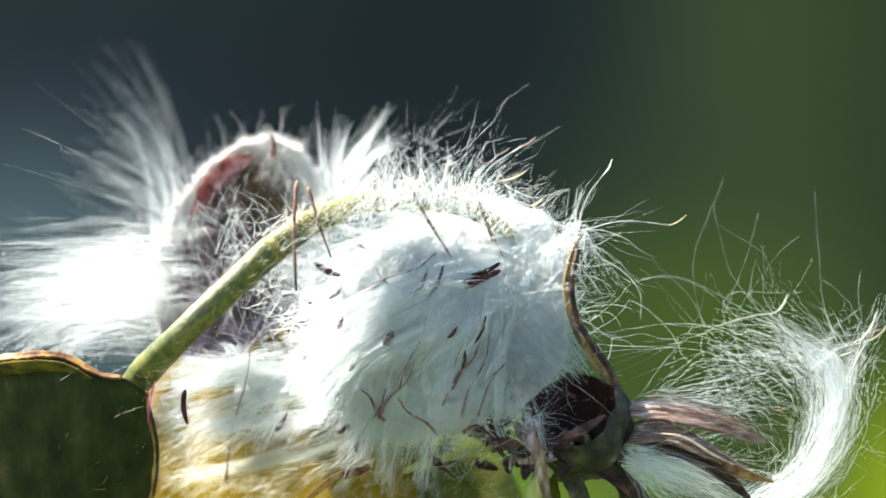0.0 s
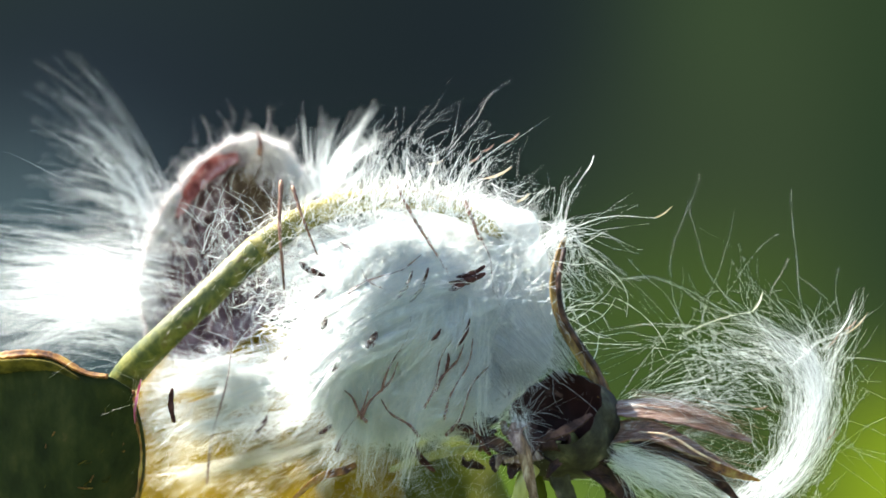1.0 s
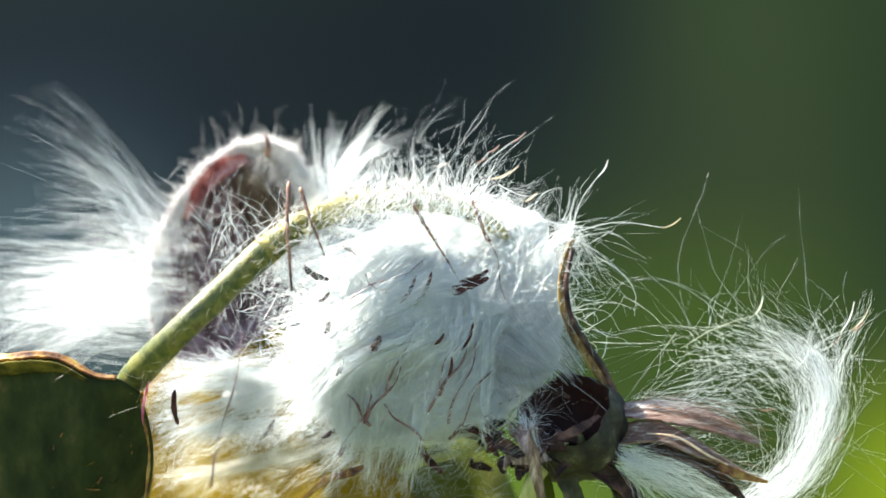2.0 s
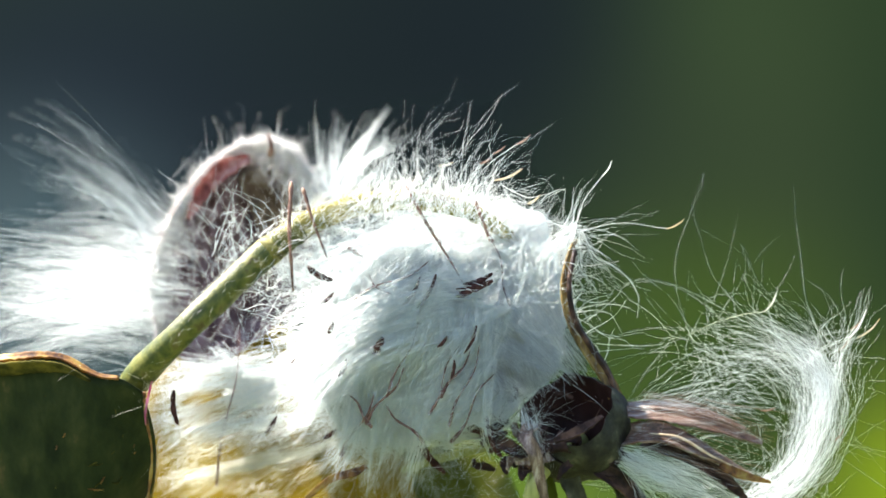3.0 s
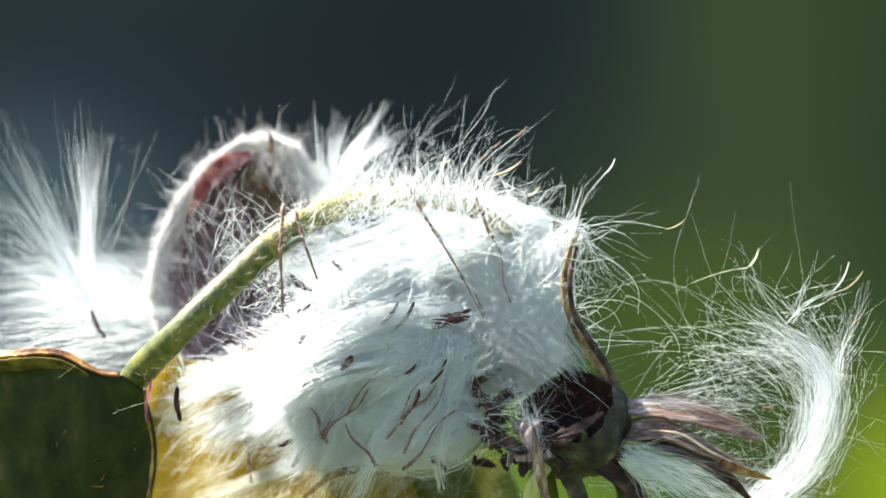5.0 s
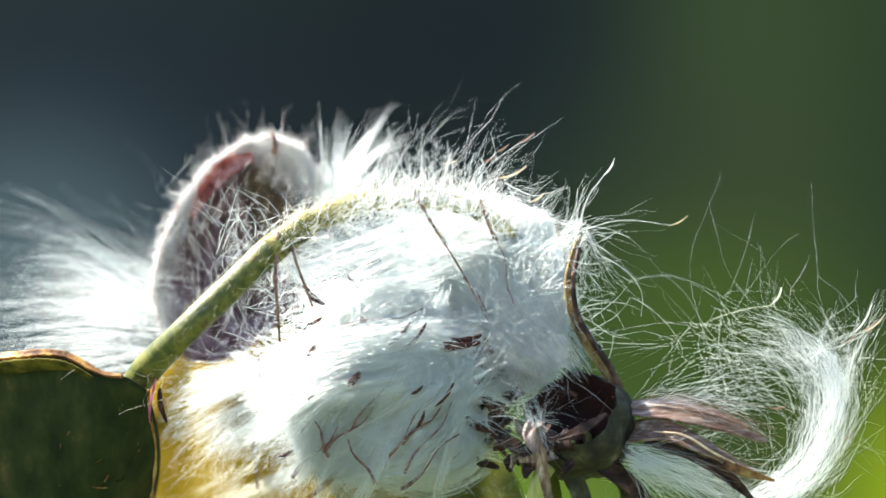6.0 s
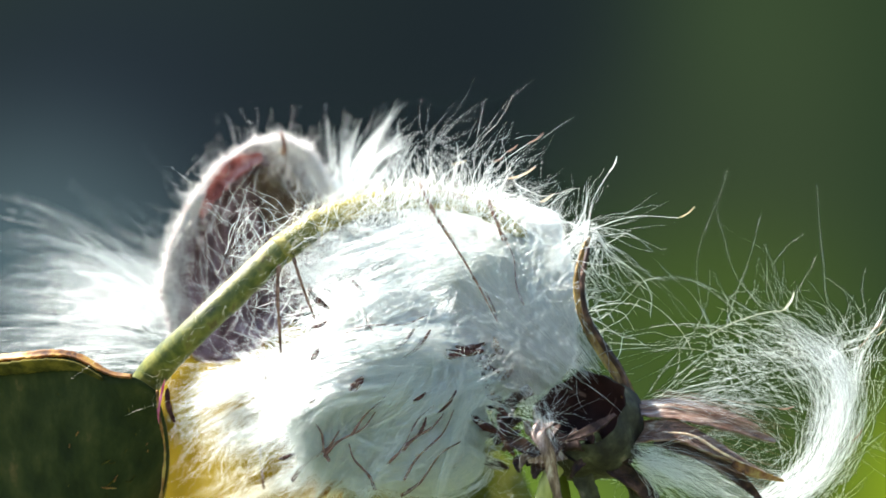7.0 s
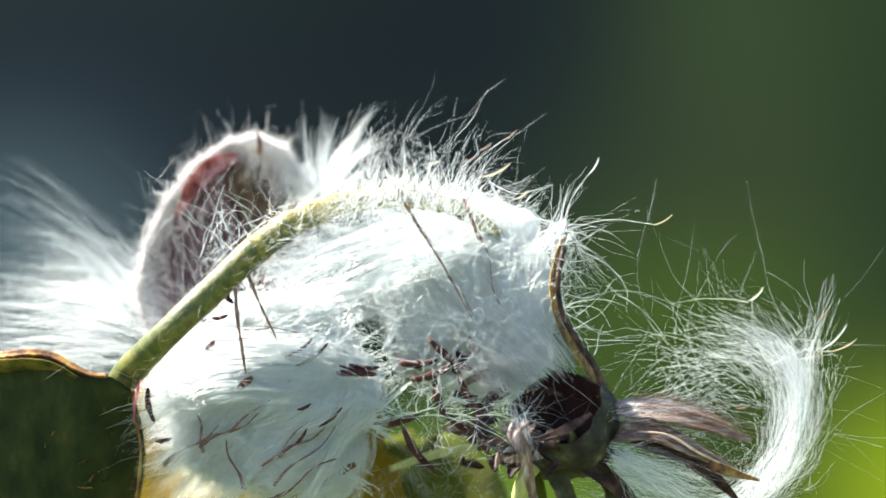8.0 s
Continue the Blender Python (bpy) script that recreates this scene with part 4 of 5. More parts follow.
def build_wad(name, place, radii, label, seed, locks, root=(40, 35), end=(215, 60), strands=110, fringe=0, fringe_dir=180, fringe_spread=80, fringe_len=(4, 10),
              mats=(FLOSS, SILK), core=0.84, cross=0.0, tight=1.0, reach=(0.75, 0.95), tail=(0.8, 1.12), seeds=(), bristles=(), nap=0, pole=(0.4, -0.2, 0.9), nap_length=(0.25, 0.8), nap_lift=0.14, depth=-0.45, pleat=0.0, lock_r=0.10):
    """A wad of silk: a matted core, locks that sweep over its face from the root side to the far side, a loose fringe, seeds."""
    rng = np.random.default_rng(seed)
    R = np.array(radii, dtype=float)
    wad = tagged(empty(name, mm(place)), label, "seed silk")
    surface = lump_surface(rng, pole, pleat=pleat)
    local(wad, "silk_core", lump(surface, R * core, 6 if pleat else 4), mats[0], "matted white silk")
    if nap:
        local(wad, "silk_nap", combed(rng, surface, R * core, pole, nap, nap_length, r=0.066, lift=(0.01, nap_lift)), mats[1], "fine silk combed over the wad", True)
        local(wad, "silk_strand", combed(rng, surface, R * core, pole, nap // 14, (0.4, 1.1), r=0.10, lift=(0.08, 0.26), stray=0.3, k=12), mats[1], "single bright strands over the wad", True)
    sets = []
    for i in range(locks):
        a, b = np.radians(rng.normal(*root)), np.radians(rng.normal(*end))
        if rng.random() < cross:
            a, b = rng.uniform(0, 6.28, 2)
        p0 = np.array([np.cos(a), 0.0, np.sin(a)]) * rng.uniform(*reach)
        p3 = np.array([np.cos(b), 0.0, np.sin(b)]) * rng.uniform(*tail)
        shift = rng.normal(0, 0.16, 3) * np.array([1, 0, 1])
        deep = -rng.uniform(0.55, 0.95)
        p1 = p0 * 0.62 + p3 * 0.10 + shift + np.array([0, deep * 0.8, 0])
        p2 = p0 * 0.12 + p3 * 0.62 + shift * 0.7 + np.array([0, deep * 0.8, 0])
        g = [p0 * R, p1 * R, p2 * R, p3 * R]
        sets.append(bundle(rng, g, strands, np.array([0.09, 0.06, 0.09]) * R * tight, np.array([0.12, 0.10, 0.12]) * R * tight, r=lock_r, span=(0.35, 0.8), k=12, wave=0.45))
    local(wad, "silk_lock", merge(*sets), mats[1], "combed white silk strands", True)
    if fringe:
        a = rng.normal(fringe_dir, fringe_spread, fringe)
        u = angle_dir(a, rng.uniform(-0.9, 0.5, fringe))
        roots = u * R * rng.uniform(0.6, 0.95, (fringe, 1))
        sweep = angle_dir(end[0]) * 1.0
        d0 = u * 0.45 + sweep + rng.normal(0, 0.4, (fringe, 3))
        d1 = u * 0.30 + sweep + rng.normal(0, 1.0, (fringe, 3)) + np.array([0, 0, -0.35])
        local(wad, "silk_fringe", hair_mesh(rng, roots, d0, d1, rng.uniform(*fringe_len, fringe) * rng.choice([0.7, 1.0, 1.5], fringe), r=0.058, wave=0.13, k=11), mats[1], "loose fringe of white hairs", True)
    c = np.array(place)

    def front(x, z):
        return np.array([x, -R[1] * (0.25 + 0.75 * math.sqrt(max(0.02, 1 - (x / R[0]) ** 2 - (z / R[2]) ** 2))) + depth, z])
    for (x, y, z), deg, length, rad in seeds:
        seed_part(wad, front(x - c[0], z - c[2]) - np.array([0, 0.7, 0]), deg, length, rad, label="dark brown seed")
    for a, b, bow, rad in bristles:
        a, b = np.array(a) - c, np.array(b) - c
        n = np.array([-(b - a)[2], 0, (b - a)[0]]) * bow
        q1, q2 = a * 0.7 + b * 0.3 + n, a * 0.3 + b * 0.7 - n * 0.5
        pts = [front(*q) + np.array([0, 0.42, 0]) for q in ((a[0], a[2]), (q1[0], q1[2]), (q2[0], q2[2]), (b[0], b[2]))]
        local(wad, "bristle", rod([tuple(q) for q in pts], [rad * 0.4, rad * 0.7, rad * 0.9, rad * 1.5], n=16, sides=6, lumps=0.3), STREAK, "thin wavy brown bristle")
    return wad


wad_main = build_wad(
    "silk_wad", (-4.8, 5.0, -13.8), (15.65, 10, 15.25), "large wad of white silk stuck with brown seeds", 21, 64, root=(62, 34), end=(214, 40), strands=34, core=0.84, lock_r=0.13, reach=(0.85, 1.25), tail=(0.85, 1.4), nap=9000, pole=(0.40, 0.30, 0.90), tight=0.32,
    fringe=1700, fringe_dir=222, fringe_spread=62, fringe_len=(3, 10), cross=0.12, depth=-0.35, pleat=0.034,
    seeds=[((3.4, 0.0, -4.1), 15, 5.4, 0.68), ((3.9, 0.0, -3.2), 22, 4.4, 0.56), ((2.2, 0.0, -5.0), 30, 3.2, 0.56), ((-3.4, 0.0, -5.1), 62, 5.62, 0.40), ((-5.5, 0.0, -5.1), 60, 4.66, 0.40),
           ((-18.6, 0.0, -2.8), -28, 4.17, 0.64), ((-10.1, 0.0, -12.8), 60, 2.73, 0.80), ((-16.9, 0.0, -10.5), 70, 1.93, 0.48), ((2.9, 0.0, -11.8), 66, 4.33, 0.32), ((-1.0, 0.0, -12.1), 50, 2.09, 0.32),
           ((-15.1, 0.0, -16.0), 70, 2.89, 0.48), ((-16.8, 0.0, -25.6), 35, 2.25, 0.48), ((-17.5, 0.0, -6.3), 40, 2.41, 0.40), ((0.5, 0.0, -16.0), 80, 2.73, 0.32)],
    bristles=[((-8.2, 0.0, -5.7), (-14.6, 0.0, 0.9), 0.10, 0.20), ((-3.2, 0.0, -0.9), (-13.5, 0.0, -6.3), 0.05, 0.18), ((-14.0, 0.0, -20.0), (-10.8, 0.0, -24.5), 0.06, 0.21), ((-8.7, 0.0, -21.4), (-3.4, 0.0, -26.6), -0.06, 0.21),
              ((-4.5, 0.0, -9.6), (-8.7, 0.0, -20.0), 0.04, 0.16), ((1.3, 0.0, -12.8), (-2.6, 0.0, -22.4), -0.05, 0.16), ((4.2, 0.0, -12.8), (0.2, 0.0, -24.0), 0.05, 0.18), ((-6.4, 0.0, -16.0), (-11.6, 0.0, -24.0), 0.06, 0.19),
              ((-10.6, 0.0, -20.0), (-15.1, 0.0, -28.8), 0.05, 0.24), ((6.3, 0.0, -16.8), (0.5, 0.0, -26.4), -0.06, 0.21), ((2.9, 0.0, -13.6), (-1.1, 0.0, -20.0), 0.05, 0.24)])
wad_drape = build_wad(
    "silk_wad", (3.3, 10.0, -7.6), (14.29, 6, 14.85), "smooth drape of white silk rising from the cup", 22, 18, root=(-50, 12), end=(108, 26), strands=34, tight=0.35, lock_r=0.11, reach=(0.95, 1.12), nap=8000, pole=(0.62, -0.3, -0.72), nap_length=(0.4, 1.2), nap_lift=0.22, pleat=0.026,
    fringe=450, fringe_dir=135, fringe_spread=55, fringe_len=(3, 9), core=0.78,
    bristles=[((-6.7, 0.0, 7.7), (-1.9, 0.0, 0.9), -0.05, 0.25), ((3.1, 0.0, 7.1), (5.5, 0.0, 1.3), 0.05, 0.25), ((-1.9, 0.0, 0.9), (4.3, 0.0, -9.6), -0.05, 0.13), ((5.5, 0.0, 1.3), (8.1, 0.0, -7.9), 0.05, 0.13)])
wad_arch = build_wad(
    "silk_wad", (-8.5, 15.0, -1.1), (16.46, 6, 8.03), "tangled grey-white silk under the arched stalk", 24, 16, root=(20, 60), end=(200, 60), strands=70,
    fringe=520, fringe_dir=230, fringe_spread=60, fringe_len=(3, 8), cross=0.6, core=0.16)
wad_skirt = build_wad(
    "silk_wad", (-28.9, 13.0, -20.3), (13.65, 6, 7.63), "loose skirt of silk spread behind the leaf", 25, 11, root=(25, 40), end=(205, 40), strands=55,
    fringe=480, fringe_dir=225, fringe_spread=80, fringe_len=(3, 10), core=0.30, tail=(0.8, 1.3), tight=0.7,
    seeds=[((-26.0, 0.0, -25.0), 55, 3.05, 0.48), ((-22.8, 0.0, -16.0), 70, 1.77, 0.40)],
    bristles=[((-30.4, 0.0, -11.6), (-34.0, 0.0, -33.6), 0.03, 0.15)])
wad_hem = build_wad(
    "silk_wad", (-25.7, 16.0, -29.4), (17.26, 5, 6.02), "thin ragged hem of silk over the amber leaf", 26, 3, root=(28, 14), end=(205, 14), strands=34,
    fringe=160, fringe_dir=225, fringe_spread=50, fringe_len=(4, 12), core=0.05, mats=(FLOSS, STALK_HAIR), tight=0.7, tail=(0.7, 1.2))


def mane(wad, seed, count, strands, first, last, mat, r):
    """Long combed locks that stream side by side; their guides pass over from the first to the last."""
    rng = np.random.default_rng(seed)
    sets = []
    for i in range(count):
        f = i / (count - 1)
        lean = rng.normal(0, 1.1, 3) * np.array([1, 0.5, 1])
        g = [np.array(p) * (1 - f) + np.array(q) * f + lean * k for p, q, k in zip(first, last, (1.0, 0.6, 0.7, 1.5))]
        sets.append(bundle(rng, g, strands, (0.45, 0.5, 0.45), (1.3, 1.0, 1.3), r=r, wave=0.6, span=(0.35, 0.95)))
    local(wad, "silk_mane", merge(*sets), mat, "long combed locks of white silk", True)


def wisps(wad, place, seed, count, low, high, mat):
    """Separate bright wisps, combed down and aside, over the looser silk of a wad."""
    rng = np.random.default_rng(seed)
    sets = []
    for i in range(count):
        a = np.array([rng.uniform(low[0], high[0]), rng.uniform(1, 9), rng.uniform(high[2], low[2])])
        d = angle_dir(rng.normal(207, 13), rng.uniform(-0.2, 0.2)) * rng.uniform(5, 13)
        side = np.array([-d[2], 0, d[0]]) * rng.normal(0, 0.12)
        g = [a - np.array(place), a + d * 0.4 + side - np.array(place), a + d - np.array(place)]
        sets.append(bundle(rng, g, int(rng.integers(10, 30)), (0.45, 0.4, 0.45), (1.3, 0.9, 1.3), r=0.05, wave=0.5))
    local(wad, "silk_wisp", merge(*sets), mat, "bright separate wisps of silk", True)


mane(wad_main, 64, 20, 30, [(10.5, -5.5, 11.5), (2.0, -9.5, 10.5), (-8.0, -9.0, 6.0), (-18.5, -4.5, -0.5)], [(7.5, -6.5, 2.5), (0.0, -10.5, 1.0), (-10.0, -9.5, -4.5), (-15.5, -5.5, -13.5)], SILK, 0.095)
mane(wad_arch, 65, 9, 24, [(15.0, -12.0, 5.5), (5.0, -14.0, 5.0), (-4.0, -14.0, 1.5), (-13.0, -12.0, -3.5)], [(12.0, -12.0, -1.0), (3.0, -13.5, -4.0), (-5.0, -13.5, -6.5), (-15.0, -11.0, -10.5)], SILK, 0.12)
wisps(wad_skirt, (-28.9, 13.0, -20.3), 61, 20, (-36.4, 0.0, -16.0), (-11.6, 0.0, -28.8), SILK)
wisps(wad_hem, (-25.7, 16.0, -29.4), 62, 14, (-34.8, 0.0, -25.6), (-5.1, 0.0, -35.2), STALK_HAIR)
# strands where the drape enters the cup, with its shade in their colour
rng = np.random.default_rng(63)
shade_locks = [bundle(rng, [np.array(q) - np.array((3.3, 10.0, -7.6)) for q in g], 110, (0.9, 0.6, 0.9), (1.6, 0.8, 2.2), r=0.05, wave=0.3) for g in (
    [(11.3, 0.0, -20.8), (9.3, 0.0, -18.0), (8.1, 1.0, -14.8), (7.1, 3.0, -11.2)], [(9.7, 1.0, -21.6), (7.4, 0.0, -19.3), (5.3, 1.0, -16.4), (3.9, 3.0, -12.8)], [(12.5, 0.0, -20.0), (11.3, 0.0, -16.4), (10.5, 2.0, -13.6)])]
spread_locks = [bundle(rng, [np.array(q) - np.array((3.3, 10.0, -7.6)) for q in g], 45, (1.3, 0.8, 1.3), (2.2, 0.8, 2.2), r=0.055, wave=0.3) for g in (
    [(10.3, 5.0, -20.9), (6.3, 6.0, -20.1), (0.5, 7.0, -17.3), (-6.8, 9.0, -11.3)], [(9.8, 6.0, -20.1), (5.3, 7.0, -17.7), (-0.7, 8.0, -13.7), (-6.8, 9.0, -7.2)], [(9.4, 6.0, -21.9), (4.9, 7.0, -21.6), (-1.1, 8.0, -20.2), (-7.6, 9.0, -16.2)])]
mouth_locks = [bundle(rng, [np.array(q) - np.array((3.3, 10.0, -7.6)) for q in g], 95, (0.9, 0.6, 0.9), (2.2, 0.8, 2.2), r=0.075, wave=0.3, first=0.25, span=(0.5, 1.0)) for g in (
    [(18.9, 1.5, -17.6), (16.0, 0.0, -13.6), (12.0, 0.5, -8.0), (6.5, 3.5, -2.0)], [(16.8, 1.0, -17.9), (13.2, -1.0, -14.2), (8.0, -0.5, -9.2), (2.0, 2.5, -4.0)],
    [(14.2, 0.0, -18.8), (10.2, -1.5, -15.8), (4.6, -1.0, -12.0), (-1.5, 1.5, -8.0)])]
local(wad_drape, "silk_lock", merge(*mouth_locks), SILK_DIM, "silk gathered into the cup, greyed for shade", True)
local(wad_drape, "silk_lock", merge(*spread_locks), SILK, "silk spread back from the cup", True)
local(wad_drape, "silk_lock", merge(*shade_locks), SILK_SHADE, "silk strands at the cup, greyed for shade", True)


def fan(rng, count, deg, spread, length, bend=0.0, depth=0.25, r=0.06, width=1.0, wave=0.05, k=9, clumps=12, loose=4.0, jitter=10.0):
    """Hairs that spread from one root in a few locks; bend turns their ends (degrees, anticlockwise)."""
    c = rng.integers(0, clumps, count)
    mid = rng.normal(deg, spread, clumps)
    turn = bend * rng.uniform(0.4, 1.6, clumps) + rng.normal(0, 8, clumps)
    reach = rng.uniform(0.65, 1.0, clumps)
    deep = rng.normal(0, depth, clumps)
    seat = np.clip(rng.normal(0, 0.5, (clumps, 3)), -0.9, 0.9) * width
    a = mid[c] + rng.normal(0, loose, count) + rng.normal(0, spread, count) * (rng.random(count) < 0.2)
    roots = seat[c] + np.clip(rng.normal(0, 0.12, (count, 3)), -0.3, 0.3) * width
    d0 = angle_dir(a, deep[c] + rng.normal(0, 0.06, count))
    d1 = angle_dir(a + turn[c] + rng.normal(0, jitter, count), deep[c] + rng.normal(0, 0.1, count))
    return hair_mesh(rng, roots, d0, d1, rng.uniform(*length, count) * reach[c], r=r, wave=wave, k=k)


def build_tuft(place, label, seed, layers, mat=SILK, tips=(), name="silk_tuft", group=""):
    rng = np.random.default_rng(seed)
    tuft = tagged(empty(name, mm(place)), label, "seed silk", group)
    for lay in layers:
        local(tuft, "silk_hair", fan(rng, **lay), mat, "spreading silky hairs", True)
    for p, deg, length, rad, m in tips:
        q = np.array(p) - np.array(place)
        back_end = q - angle_dir(deg) * length * 0.45
        bend = back_end * 0.5 + np.array([-q[2], 0, q[0]]) * 0.08
        if name == "silk_tuft":
            local(tuft, "seed_hair", rod([(0, 0, 0), tuple(bend), tuple(back_end)], [0.026, 0.022, 0.02], n=12, sides=4), mat, "hair that bears a seed")
        seed_part(tuft, q, deg, length, rad, mat=m, name="seed", label="slender seed")
    return tuft


tuft_left_up = build_tuft((-41.2, 22.0, 1.7), "tall fan of white silk blown by the wind", 31, [
    dict(count=90, deg=96, spread=9, length=(22, 34), bend=52, r=0.062, width=4.0, wave=0.010, clumps=14, loose=0.6, jitter=1.8),
    dict(count=34, deg=124, spread=11, length=(17, 29), bend=54, r=0.062, width=5.0, wave=0.012, clumps=7, loose=0.6, jitter=2.0),
    dict(count=24, deg=84, spread=6, length=(13, 21), bend=10, r=0.062, width=4.0, wave=0.012, clumps=3, loose=0.6, jitter=2.0),
    dict(count=16, deg=112, spread=30, length=(6, 15), bend=20, r=0.06, width=4.0, wave=0.03, clumps=16)])
tuft_left_side = build_tuft((-41.7, 17.0, -6.9), "white silk streaming sideways behind the pod", 32, [
    dict(count=170, deg=168, spread=9, length=(19, 36), bend=36, r=0.055, width=9.0, wave=0.02, clumps=24, loose=1.4, jitter=4.0),
    dict(count=70, deg=180, spread=8, length=(16, 32), bend=24, r=0.055, width=8.0, wave=0.02, clumps=16, loose=1.4, jitter=4.0)])
tuft_left_loose = build_tuft((-43.7, 15.0, -6.4), "dense loose silk that the wind carries off", 46, [
    dict(count=220, deg=168, spread=11, length=(18, 34), bend=34, r=0.055, width=9.0, wave=0.02, clumps=26, loose=1.6, jitter=4.0),
    dict(count=50, deg=182, spread=10, length=(14, 28), bend=18, r=0.055, width=7.0, wave=0.02, clumps=14, loose=1.6, jitter=4.0)])
tuft_left_low = build_tuft((-44.5, 55.0, -8.5), "soft far silk behind the leaf and pod", 33, [
    dict(count=190, deg=170, spread=20, length=(16, 34), bend=18, r=0.05, width=9.0, wave=0.04, clumps=40)])
tuft_top = build_tuft((-17.4, 13.0, 7.9), "feathery white tufts standing on the arch", 34, [
    dict(count=230, deg=66, spread=13, length=(9, 15), bend=-40, r=0.055, width=2.6, wave=0.010, clumps=6, loose=1.4, jitter=2.0),
    dict(count=110, deg=92, spread=11, length=(9, 15), bend=-18, r=0.05, width=3.0, wave=0.010, clumps=5, loose=1.3, jitter=2.0),
    dict(count=40, deg=124, spread=22, length=(4, 9), bend=10, r=0.04, width=4.0, wave=0.03, clumps=10, jitter=5.0)])
tuft_crest_a = build_tuft((-6.8, 9.0, 7.4), "loose crest of silky hairs above the stalk", 35, group="crest tufts", layers=[
    dict(count=68, deg=78, spread=32, length=(5, 14), bend=-16, r=0.034, width=9.0, wave=0.09, clumps=16, loose=7),
    dict(count=82, deg=100, spread=50, length=(2, 7), bend=-30, r=0.034, width=10.0, wave=0.10, clumps=30)], tips=[((-6.3, 6.0, 9.6), 40, 3.21, 0.32, BRISTLE)])
tuft_crest_b = build_tuft((1.3, 6.0, 7.0), "loose crest of silky hairs above the stalk", 36, group="crest tufts", layers=[
    dict(count=41, deg=66, spread=30, length=(4, 15), bend=-14, r=0.034, width=8.0, wave=0.09, clumps=16, loose=7),
    dict(count=39, deg=80, spread=50, length=(2, 7), bend=-40, r=0.034, width=10.0, wave=0.10, clumps=30)],
    tips=[((7.7, 3.0, 11.0), 24, 4.4, 0.15, TIP_TAN), ((9.7, 3.0, 16.0), 36, 2.6, 0.12, BRISTLE), ((11.4, 3.0, 7.5), 36, 2.2, 0.17, TIP_TAN), ((6.3, 5.0, 14.5), 34, 2.0, 0.12, BRISTLE), ((4.4, 5.0, 12.9), 28, 1.7, 0.12, BRISTLE), ((-1.2, 6.0, 12.4), 15, 2.2, 0.10, TIP_TAN)])
tuft_crest_c = build_tuft((9.8, 4.0, 4.1), "loose crest of silky hairs above the stalk", 37, group="crest tufts", layers=[
    dict(count=30, deg=62, spread=34, length=(3, 10), bend=-10, r=0.034, width=6.0, wave=0.07, clumps=18),
    dict(count=53, deg=200, spread=40, length=(3, 8), bend=10, r=0.034, width=5.0, wave=0.10, clumps=12),
    dict(count=26, deg=28, spread=8, length=(5, 9), bend=6, r=0.034, width=1.2, wave=0.03, clumps=3)])
tuft_bract = build_tuft((17.2, 1.0, 2.5), "starry spray of hairs on the curled bract", 38, [
    dict(count=40, deg=-48, spread=34, length=(5, 17), bend=-14, r=0.045, width=2.6, wave=0.10, clumps=40),
    dict(count=153, deg=215, spread=30, length=(4, 15), bend=14, r=0.05, width=2.6, wave=0.08, clumps=20),
    dict(count=12, deg=74, spread=10, length=(6, 12), bend=-10, r=0.042, width=1.2, wave=0.10, clumps=5),
    dict(count=3, deg=2, spread=5, length=(13, 16), bend=22, r=0.045, width=0.6, wave=0.03, clumps=2)],
    tips=[((21.5, 1.0, 11.8), 60, 2.6, 0.10, FUZZ), ((31.4, 1.0, 4.2), 30, 3.0, 0.09, TIP_TAN)])


